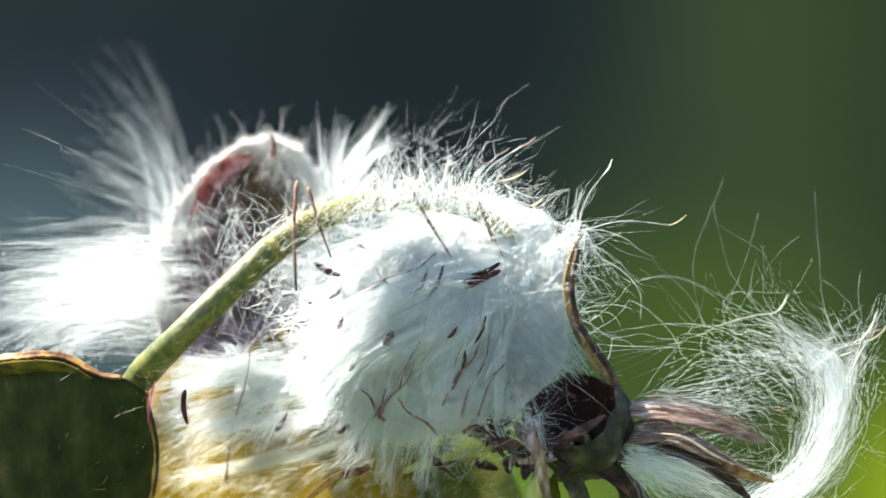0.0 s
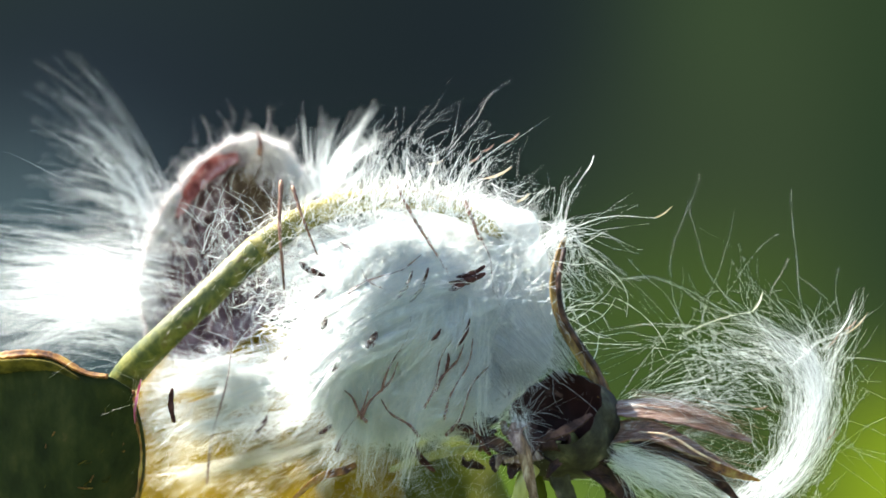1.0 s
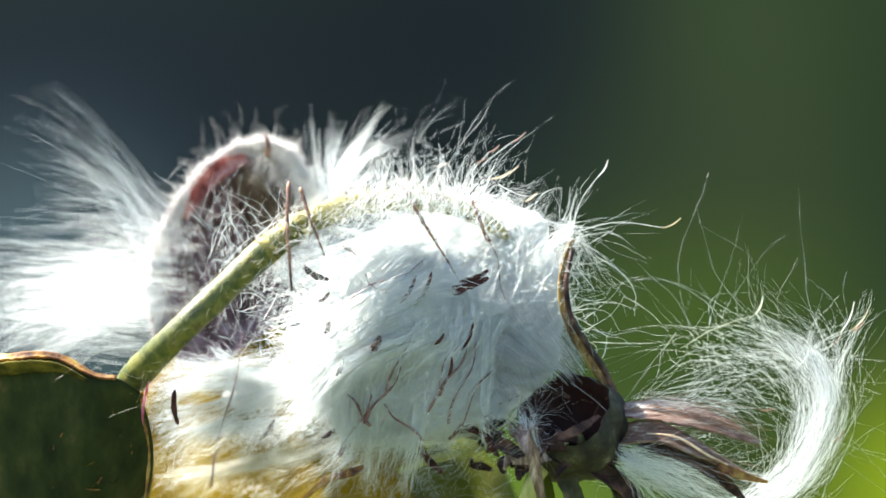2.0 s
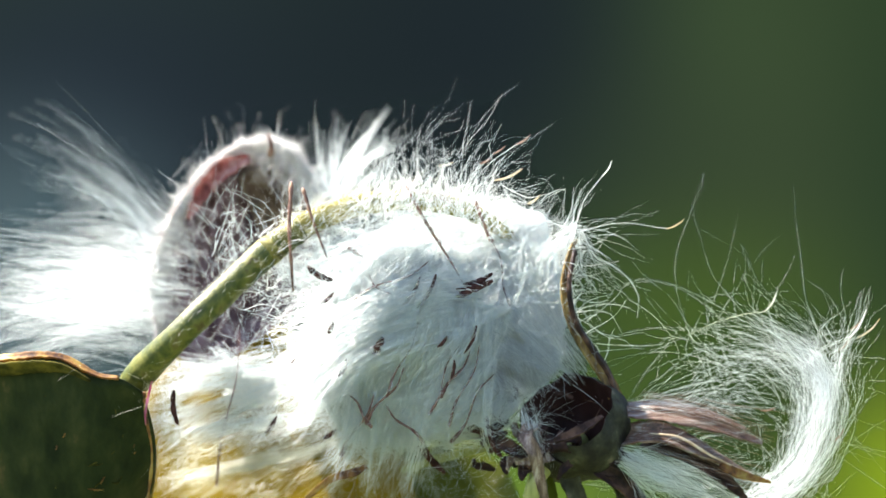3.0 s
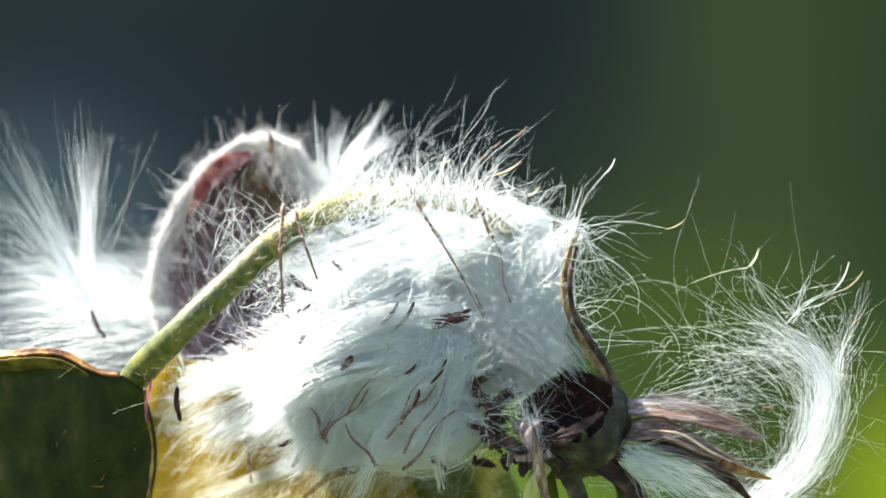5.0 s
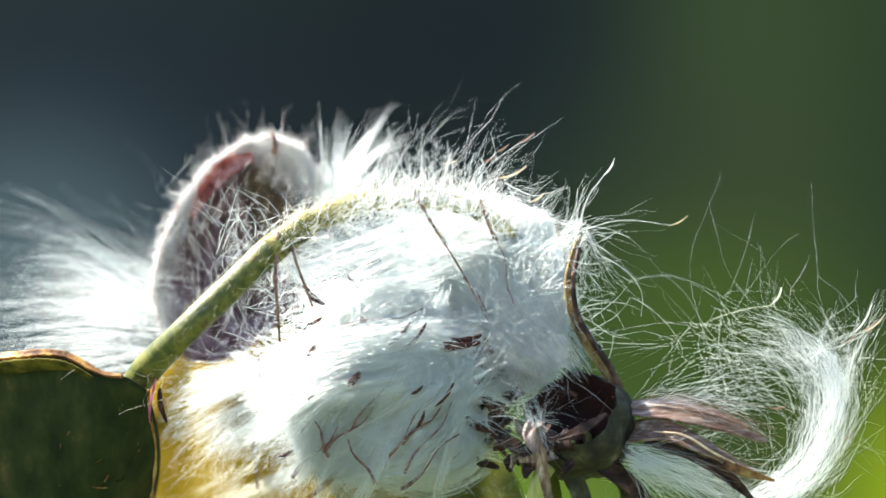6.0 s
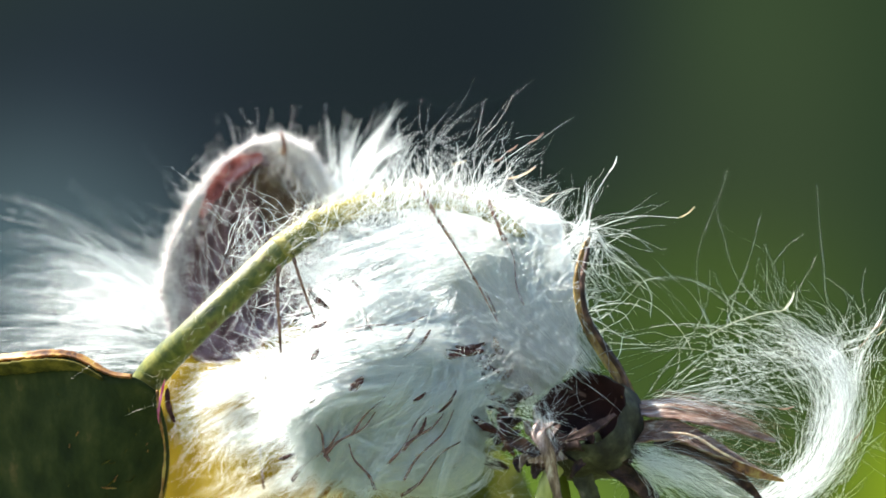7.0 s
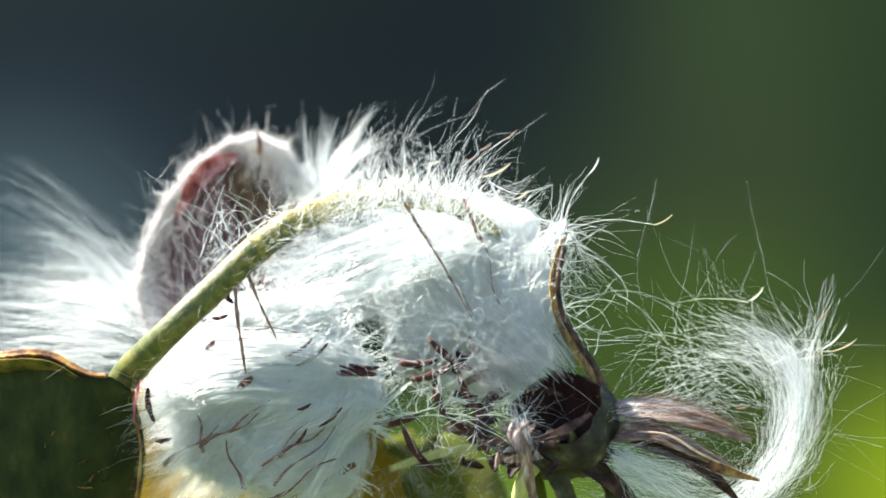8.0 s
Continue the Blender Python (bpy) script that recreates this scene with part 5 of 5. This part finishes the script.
def build_right_swirl():
    place = np.array((43.9, 2.0, -32.9))
    tuft = tagged(empty("silk_tuft", mm(place)), "curling swirl of white silk beside dry bracts", "seed silk")
    rng = np.random.default_rng(41)
    def strands(guide, count, spread, flare, mat, label, r=0.045, curl=0.35, **kw):
        local(tuft, "silk_hair", bundle(rng, [np.array(q) - place for q in guide], count, spread, flare, r=r, curl=curl, k=18, **kw), mat, label, True)
    strands([(41.5, 1.0, -37.3), (47.2, 2.0, -34.1), (51.0, 2.0, -28.9), (52.9, 2.0, -22.9), (52.3, 2.0, -17.6), (48.9, 2.0, -13.8), (42.7, 2.0, -12.5)], 236, (1.5, 1.8, 1.5), (3.6, 3.0, 3.6), SILK, "curling core of silky hairs", span=(0.3, 0.9))
    strands([(22.8, 4.0, -30.2), (28.4, 3.0, -31.4), (35.2, 3.0, -33.4), (44.3, 3.0, -35.9)], 230, (2.4, 1.6, 1.9), (5.5, 2.0, 4.5), SILK, "low spray of silky hairs", r=0.045, wave=1.0, first=0.3)
    strands([(39.0, 2.0, -38.5), (44.0, 2.0, -36.0), (48.5, 2.0, -32.5), (51.0, 2.0, -28.0)], 170, (1.4, 1.4, 1.4), (2.4, 2.0, 2.4), SILK, "bright dense foot of the swirl", r=0.055, first=0.3)
    # The greyer strands carry the swirl's shadows in their colour.
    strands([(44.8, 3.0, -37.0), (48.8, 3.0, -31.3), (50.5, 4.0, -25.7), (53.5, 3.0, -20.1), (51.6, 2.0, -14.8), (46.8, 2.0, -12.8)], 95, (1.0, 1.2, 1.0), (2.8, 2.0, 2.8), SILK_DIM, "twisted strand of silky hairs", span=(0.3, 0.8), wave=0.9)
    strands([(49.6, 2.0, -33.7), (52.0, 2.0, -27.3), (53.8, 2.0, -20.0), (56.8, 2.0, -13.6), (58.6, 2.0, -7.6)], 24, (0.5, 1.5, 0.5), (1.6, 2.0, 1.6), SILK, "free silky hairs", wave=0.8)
    strands([(48.0, 3.0, -35.4), (51.7, 4.0, -29.0), (52.9, 4.0, -22.5), (51.3, 4.0, -16.1), (47.3, 4.0, -12.8)], 86, (1.5, 1.4, 1.5), (3.2, 2.0, 3.0), SILK_SHADE, "shaded strands within the swirl", span=(0.25, 0.7), wave=1.0)
    strands([(50.0, 2.0, -20.0), (52.7, 1.0, -16.8), (57.5, 1.0, -16.0), (63.2, 1.0, -17.2)], 8, (1.0, 1.0, 1.6), (2.5, 2.0, 3.5), SILK, "side hairs", wave=1.2)
    strands([(51.6, 3.0, -26.5), (49.7, 4.0, -19.3), (44.0, 4.0, -13.6), (36.8, 4.0, -12.0), (27.9, 4.0, -16.1)], 36, (2.6, 1.5, 2.6), (9.0, 2.0, 9.0), SILK, "arching silky hairs", wave=2.0)
    strands([(50.4, 3.0, -28.9), (44.0, 4.0, -25.7), (38.4, 4.0, -20.1), (36.0, 4.0, -12.8), (38.4, 4.0, -7.2)], 14, (3.6, 1.5, 3.0), (10.0, 2.0, 9.0), SILK, "crossing silky hairs", wave=2.2)
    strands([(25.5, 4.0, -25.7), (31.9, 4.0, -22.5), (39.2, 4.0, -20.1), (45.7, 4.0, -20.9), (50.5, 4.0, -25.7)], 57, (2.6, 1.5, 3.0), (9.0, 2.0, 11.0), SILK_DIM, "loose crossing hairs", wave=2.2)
    strands([(24.6, -3.0, -22.5), (28.4, -4.0, -21.3), (33.6, -4.0, -21.6), (38.9, -3.0, -23.1)], 40, (0.8, 0.6, 0.7), (2.2, 1.0, 2.2), SILK, "silky hairs caught on the dry bract", wave=1.0)
    for p, deg in (((45.0, -1.0, -22.5), 10), ((57.9, 0.0, -10.8), 40), ((55.1, 0.0, -26.4), 50)):
        seed_part(tuft, np.array(p) - place, deg, 2.2, 0.14, mat=BRISTLE, label="slender seed")
    return tuft


tuft_right = build_right_swirl()
tuft_spray = build_tuft((24.6, -4.0, -29.3), "bright spray of silk under the dry bract", 47, [
    dict(count=150, deg=-14, spread=15, length=(7, 20), bend=-14, r=0.07, width=2.0, wave=0.04, clumps=24, loose=4.0, jitter=8.0),
    dict(count=50, deg=-45, spread=18, length=(5, 12), bend=-10, r=0.06, width=1.6, wave=0.05, clumps=14)])
tuft_right_free = build_tuft((49.6, 2.0, -16.8), "free wisps of silk above the swirl", 42, [
    dict(count=9, deg=118, spread=20, length=(8, 20), bend=16, r=0.055, width=5.5, wave=0.09),
    dict(count=7, deg=62, spread=22, length=(6, 13), bend=-14, r=0.055, width=5.5, wave=0.09),
    dict(count=7, deg=5, spread=26, length=(6, 13), bend=8, r=0.055, width=4.0, wave=0.06)],
    tips=[((45.0, 3.0, -7.4), 66, 2.6, 0.11, STALK_HAIR), ((57.2, 1.0, -10.0), 62, 4.8, 0.08, FUZZ), ((58.9, 2.0, -10.6), 44, 4.2, 0.08, TIP_TAN), ((55.6, 3.0, -13.0), 50, 2.8, 0.08, BRISTLE)])
local(tuft_right_free, "twig", rod([(-16.2, 0, 4.0), (-12.4, 0, 6.0), (-8.2, 0, 7.4), (-5.6, 0, 7.9), (-4.9, 0, 9.2)], [0.012, 0.024, 0.034, 0.038, 0.02], n=30, sides=6, lumps=0.4), STALK_HAIR, "thin forked golden twig")


def build_veil():
    """Single fine hairs that lie loose over the silk and the stalk."""
    rng = np.random.default_rng(52)
    place = np.array((-4.3, -4.0, -6.3))
    veil = tagged(empty("silk_tuft", mm(place)), "thin veil of single loose white hairs", "seed silk")
    count = 820
    c = np.array([(-22.7, -4.0, -2.3), (-17.9, -4.0, -4.7), (-22.6, -6.0, 0.1), (-13.1, -5.0, 1.7), (-1.9, -4.0, 0.9), (7.7, -2.0, -0.7), (11.7, -1.0, -9.5), (-11.5, -6.0, -9.5), (-19.5, -5.0, -12.7), (-0.3, -4.0, -20.7)])[rng.integers(0, 10, count)]
    roots = c + rng.normal(0, 1, (count, 3)) * np.array([4.82, 0.8, 3.61]) - place
    a = rng.normal(35, 55, count)
    d0 = angle_dir(a, rng.uniform(-0.35, 0.15, count))
    d1 = angle_dir(a + rng.normal(0, 60, count), rng.uniform(-0.2, 0.3, count))
    over = np.array([(-11.5, -5.0, 5.7), (-7.5, -5.0, 6.0), (-3.5, -4.0, 6.0), (0.5, -4.0, 4.9), (4.5, -3.0, 3.3)])[rng.integers(0, 5, 420)]
    r2 = over + rng.normal(0, 1, (420, 3)) * np.array([2.57, 0.7, 1.28]) - place
    a2 = rng.normal(78, 30, 420)
    e0, e1 = angle_dir(a2, rng.uniform(-0.3, 0.2, 420)), angle_dir(a2 + rng.normal(0, 55, 420), rng.uniform(-0.1, 0.4, 420))
    local(veil, "silk_hair", hair_mesh(rng, r2, e0, e1, rng.uniform(2, 9, 420), r=0.085, wave=0.08, k=10), SILK, "loose hairs lying over the stalk", True)
    local(veil, "silk_hair", hair_mesh(rng, roots, d0, d1, rng.uniform(3, 13, count), r=0.105, wave=0.10, k=12), SILK, "single loose hairs", True)
    return veil


veil = build_veil()
hanging_seed = build_tuft((-38.1, -2.0, -17.1), "dark seed hanging on a silk hair", 53, [
    dict(count=14, deg=100, spread=40, length=(2, 6), bend=20, r=0.05, width=0.8, wave=0.1)], tips=[((-38.3, -2.0, -22.2), -86, 4.98, 0.56, SEED_BROWN)])
tuft_low = build_tuft((-1.2, 12.0, -29.3), "thin hanging silk below the wad", 43, [
    dict(count=150, deg=-95, spread=50, length=(3, 11), bend=-30, r=0.05, width=13.0, wave=0.22, clumps=24),
    dict(count=240, deg=-80, spread=80, length=(4, 12), bend=-50, r=0.034, width=17.0, wave=0.16, clumps=60, loose=20)], mat=SILK)
build_tuft((10.2, -8.0, -23.9), "small spray of silk on the cup", 44, [
    dict(count=10, deg=18, spread=24, length=(5, 12), bend=-35, r=0.05, width=1.6, wave=0.10, clumps=14),
    dict(count=8, deg=150, spread=50, length=(3, 8), bend=10, r=0.05, width=1.6, wave=0.10, clumps=12),
    dict(count=40, deg=195, spread=26, length=(4, 10), bend=-20, r=0.04, width=4.5, wave=0.14, clumps=30),
    dict(count=26, deg=96, spread=9, length=(4, 10), bend=16, r=0.045, width=1.8, wave=0.05, clumps=6),
    dict(count=40, deg=-82, spread=12, length=(3, 9), bend=6, r=0.05, width=1.8, wave=0.06, clumps=8)])
flying_seed = build_tuft((0, 0, 0), "wind-borne brown seed with a tall silky plume", 45, [
    dict(count=200, deg=88, spread=12, length=(22, 33), bend=6, r=0.045, width=1.6, wave=0.016, clumps=13, loose=1.4, jitter=3.0),
    dict(count=150, deg=142, spread=18, length=(12, 24), bend=14, r=0.040, width=1.4, wave=0.02, clumps=9, loose=1.5, jitter=4.0)], name="flying_seed",
    tips=[((1.2, 0, -4.2), -75, 4.6, 0.5, SEED_BROWN)])


# ---- what moves ----
def at(place, rows, sway=0.0, beat=1.0):
    """Rows of seconds, dx, dz (mm) and clockwise turn (degrees) about a resting place."""
    base = mm(place)
    return [(t, pose(base.x + dx / 1000, base.y, base.z + dz / 1000, 0, turn + sway * math.sin(beat * 2.6 * t + dx), 0)) for t, dx, dz, turn in rows]


TIMES = [0.0, 0.4, 0.8, 1.2, 1.6, 2.2, 2.8, 3.2, 3.5, 3.8, 4.1, 4.5, 5.0, 5.6, 6.3, 6.8, 7.2, 7.6, 8.0]


def gusts(place, amount, phase, lean=0.0):
    """Small swaying in the wind, stronger in the gust at 3.5 to 4.5 s."""
    rows = []
    for t in TIMES:
        g = 1.0 + 1.2 * math.exp(-((t - 3.9) / 0.5) ** 2)
        turn = amount * g * (0.6 * math.sin(2.1 * t + phase) + 0.4 * math.sin(5.3 * t + 2 * phase)) + lean * min(1, t / 8)
        rows.append((t, 0, 0, turn))
    return at(place, rows)


def motions():
    u = 0.08
    walk(wad_main, at((-4.8, 5.0, -13.8), [(t, a * u, -b * u, c) for t, a, b, c in [
        (0.0, 5, -5, -1), (0.5, 2, 5, 0), (1.0, 0, 0, 0), (1.5, -8, 2, 0), (3.0, -8, 8, 1), (3.2, -25, 8, 3), (3.5, -25, 20, 3), (3.8, -50, -5, 6),
(4.0, -60, 8, 6), (4.5, -66, 32, 8), (5.0, -68, 55, 10), (5.2, -68, 60, 11), (6.3, -62, 92, 15), (7.0, -75, 95, 16), (7.5, -182, 100, 23), (8.0, -236, 104, 27)]]))
    walk(wad_skirt, at((-28.9, 13.0, -20.3), [(t, a * u, -b * u, c) for t, a, b, c in [
        (0.0, 10, -5, 0), (1.0, 0, 0, 0), (1.7, 0, 5, 2), (2.8, -5, 0, 0), (3.5, 0, -5, -4), (4.0, -10, -25, -8), (4.5, 20, -20, -10), (5.2, 30, -5, -10), (6.3, 35, 0, -10), (7.2, 25, 0, -10), (8.0, 0, 0, -10)]]))
    walk(wad_hem, at((-25.7, 16.0, -29.4), [(t, a * u, -b * u, c) for t, a, b, c in [
        (0.0, 5, 0, 0), (1.0, 0, 0, 0), (1.7, 0, 3, 1), (2.8, -5, 0, 0), (3.5, 0, 0, -3), (4.0, 10, 10, -6), (4.5, 25, 15, -8), (5.2, 40, 15, -10), (6.3, 60, 15, -12), (7.2, 50, 15, -12), (8.0, 20, 10, -10)]]))
    walk(wad_arch, gusts((-8.5, 15.0, -1.1), 1.0, 0.7))
    walk(tuft_left_up, at((-41.2, 22.0, 1.7), [(t, a * u, -b * u, c) for t, a, b, c in [
        (0.0, 0, -10, 0), (0.5, -10, 20, -24), (1.0, -10, -10, -13), (1.5, -20, 10, -20), (1.7, -20, 10, -22), (2.8, -20, 20, -22), (3.2, -10, 40, -32), (3.5, -25, 80, -34),
        (3.8, -60, 130, -34), (4.2, -60, 150, -40), (5.0, -60, 150, -40), (5.6, -50, 130, -32), (6.3, -40, 135, -42), (7.2, -40, 135, -40), (8.0, -40, 125, -28)]]))
    walk(tuft_left_side, at((-41.7, 17.0, -6.9), [(t, a * u, -b * u, c) for t, a, b, c in [
        (0.0, 0, -20, -6), (0.5, -15, 0, 4), (1.0, -15, 0, 4), (1.7, -15, 0, -2), (2.8, -15, 0, 4), (3.2, -10, 10, 2), (3.5, -20, 20, -6), (3.8, -40, 40, -10),
        (4.2, -40, 50, -4), (5.0, -40, 60, -6), (5.6, -30, 80, -6), (6.3, -38, 95, -5), (7.2, -38, 95, 2), (8.0, -38, 90, 5)]]))
    walk(tuft_left_loose, at((-43.7, 15.0, -6.4), [(t, a * u, -b * u, c) for t, a, b, c in [
        (0.0, 0, -20, -6), (0.5, -15, 0, 4), (1.0, -15, 0, 4), (1.7, -15, 0, -2), (2.8, -15, 0, 4), (3.2, -20, 10, 0), (3.5, -60, 20, -8), (3.7, -260, 10, -14),
        (4.0, -700, 0, -20), (5.0, -1800, -60, -30), (6.5, -3000, -120, -20), (8.0, -4000, -160, -10)]]))
    walk(tuft_left_low, gusts((-44.5, 55.0, -8.5), 4.0, 0.3))
    walk(tuft_top, gusts((-17.4, 13.0, 7.9), 1.2, 2.0))
    walk(tuft_crest_a, gusts((-6.8, 9.0, 7.4), 5.0, 0.0))
    walk(tuft_crest_b, gusts((1.3, 6.0, 7.0), 4.0, 1.1))
    walk(tuft_crest_c, gusts((9.8, 4.0, 4.1), 4.0, 2.3))
    walk(tuft_bract, gusts((17.2, 1.0, 2.5), 5.0, 2.9))
    walk(tuft_right, at((43.9, 2.0, -32.9), [(t, a * u, -b * u, c) for t, a, b, c in [
        (0.0, 10, 0, 1), (0.5, 5, 0, -1), (1.0, 0, 0, 0), (1.7, 0, 0, 0), (2.8, 0, 0, 0), (3.2, -8, 0, -4), (3.5, -15, 5, -7), (3.8, 0, 0, -3), (4.2, 0, 0, -5), (4.6, 0, 0, -4),
        (5.2, 5, 0, -2), (6.3, 5, 0, 1), (7.0, 5, 0, 0), (7.5, -10, 0, -6), (8.0, -12, 0, -7)]]))
    walk(tuft_spray, gusts((24.6, -4.0, -29.3), 1.5, 1.7))
    walk(tuft_right_free, at((49.6, 2.0, -16.8), [(t, a * u, -b * u, c) for t, a, b, c in [
        (0.0, 10, 5, 4), (0.5, 0, 10, -6), (1.0, 0, 0, 0), (1.7, -5, 0, -4), (2.8, 0, 0, 0), (3.2, -10, 0, 8), (3.5, -30, 0, 16), (3.8, 0, -30, 12), (4.2, -50, -80, 0), (4.6, -45, -90, 4),
        (5.2, -20, -60, 0), (6.3, 5, 0, 4), (7.0, 10, 0, 2), (7.5, -40, 0, 14), (8.0, -40, 0, 18)]]))
    for bristle, points in ((bristle_long, BRISTLE_LONG), (bristle_short, BRISTLE_SHORT)):
        walk(bristle, at(points[0], [(t, a * u, -b * u, c) for t, a, b, c in [
            (0.0, 4, 0, 2), (1.0, 0, 0, 0), (1.7, 0, 0, 0), (2.8, 0, 0, 1), (3.5, -5, 10, -1), (4.0, -8, 30, -2), (4.5, -12, 40, 0), (5.2, -18, 50, 2), (6.3, -36, 105, 0), (7.0, -44, 112, 1), (7.5, -68, 118, 2), (8.0, -80, 150, -4)]]))
    walk(veil, gusts((-4.3, -4.0, -6.3), 0.8, 0.4))
    walk(hanging_seed, at((-38.1, -2.0, -17.1), [(t, a * u, 0, a * 0.15) for t, a in [
        (0.0, 0), (0.6, 13), (1.2, -3), (1.7, -4), (2.8, -26), (3.2, 2), (3.6, 18), (4.2, -45), (4.6, -10), (5.0, -10), (5.6, -35), (6.4, -57), (7.0, -54), (7.6, -42), (8.0, -45)]]))
    walk(tuft_low, gusts((-1.2, 12.0, -29.3), 4.0, 0.9))
    walk(flying_seed, [(t, mm_pose(p, c)) for t, p, c in [
        (0.0, (-220.8, 20.0, -37.8), -20), (2.8, (-121.8, 18.0, -29.5), -10), (3.5, (-78.7, 14.0, -16.3), 10), (3.8, (-47.4, 12.0, 2.0), 13), (4.0, (-57.0, 12.0, -2.4), -18), (4.3, (-50.4, 12.0, -8.5), -4), (4.5, (-55.3, 12.0, -2.8), -6),
        (5.0, (-53.3, 12.0, -7.3), -12), (5.2, (-52.9, 12.0, -0.7), 12), (5.6, (-76.3, 14.0, 9.1), 0), (6.3, (-113.3, 16.0, 15.6), -10), (8.0, (-212.6, 20.0, 11.6), -20)]])


def mm_pose(p, turn):
    q = mm(p)
    return pose(q.x, q.y, q.z, 0, turn, 0)


motions()
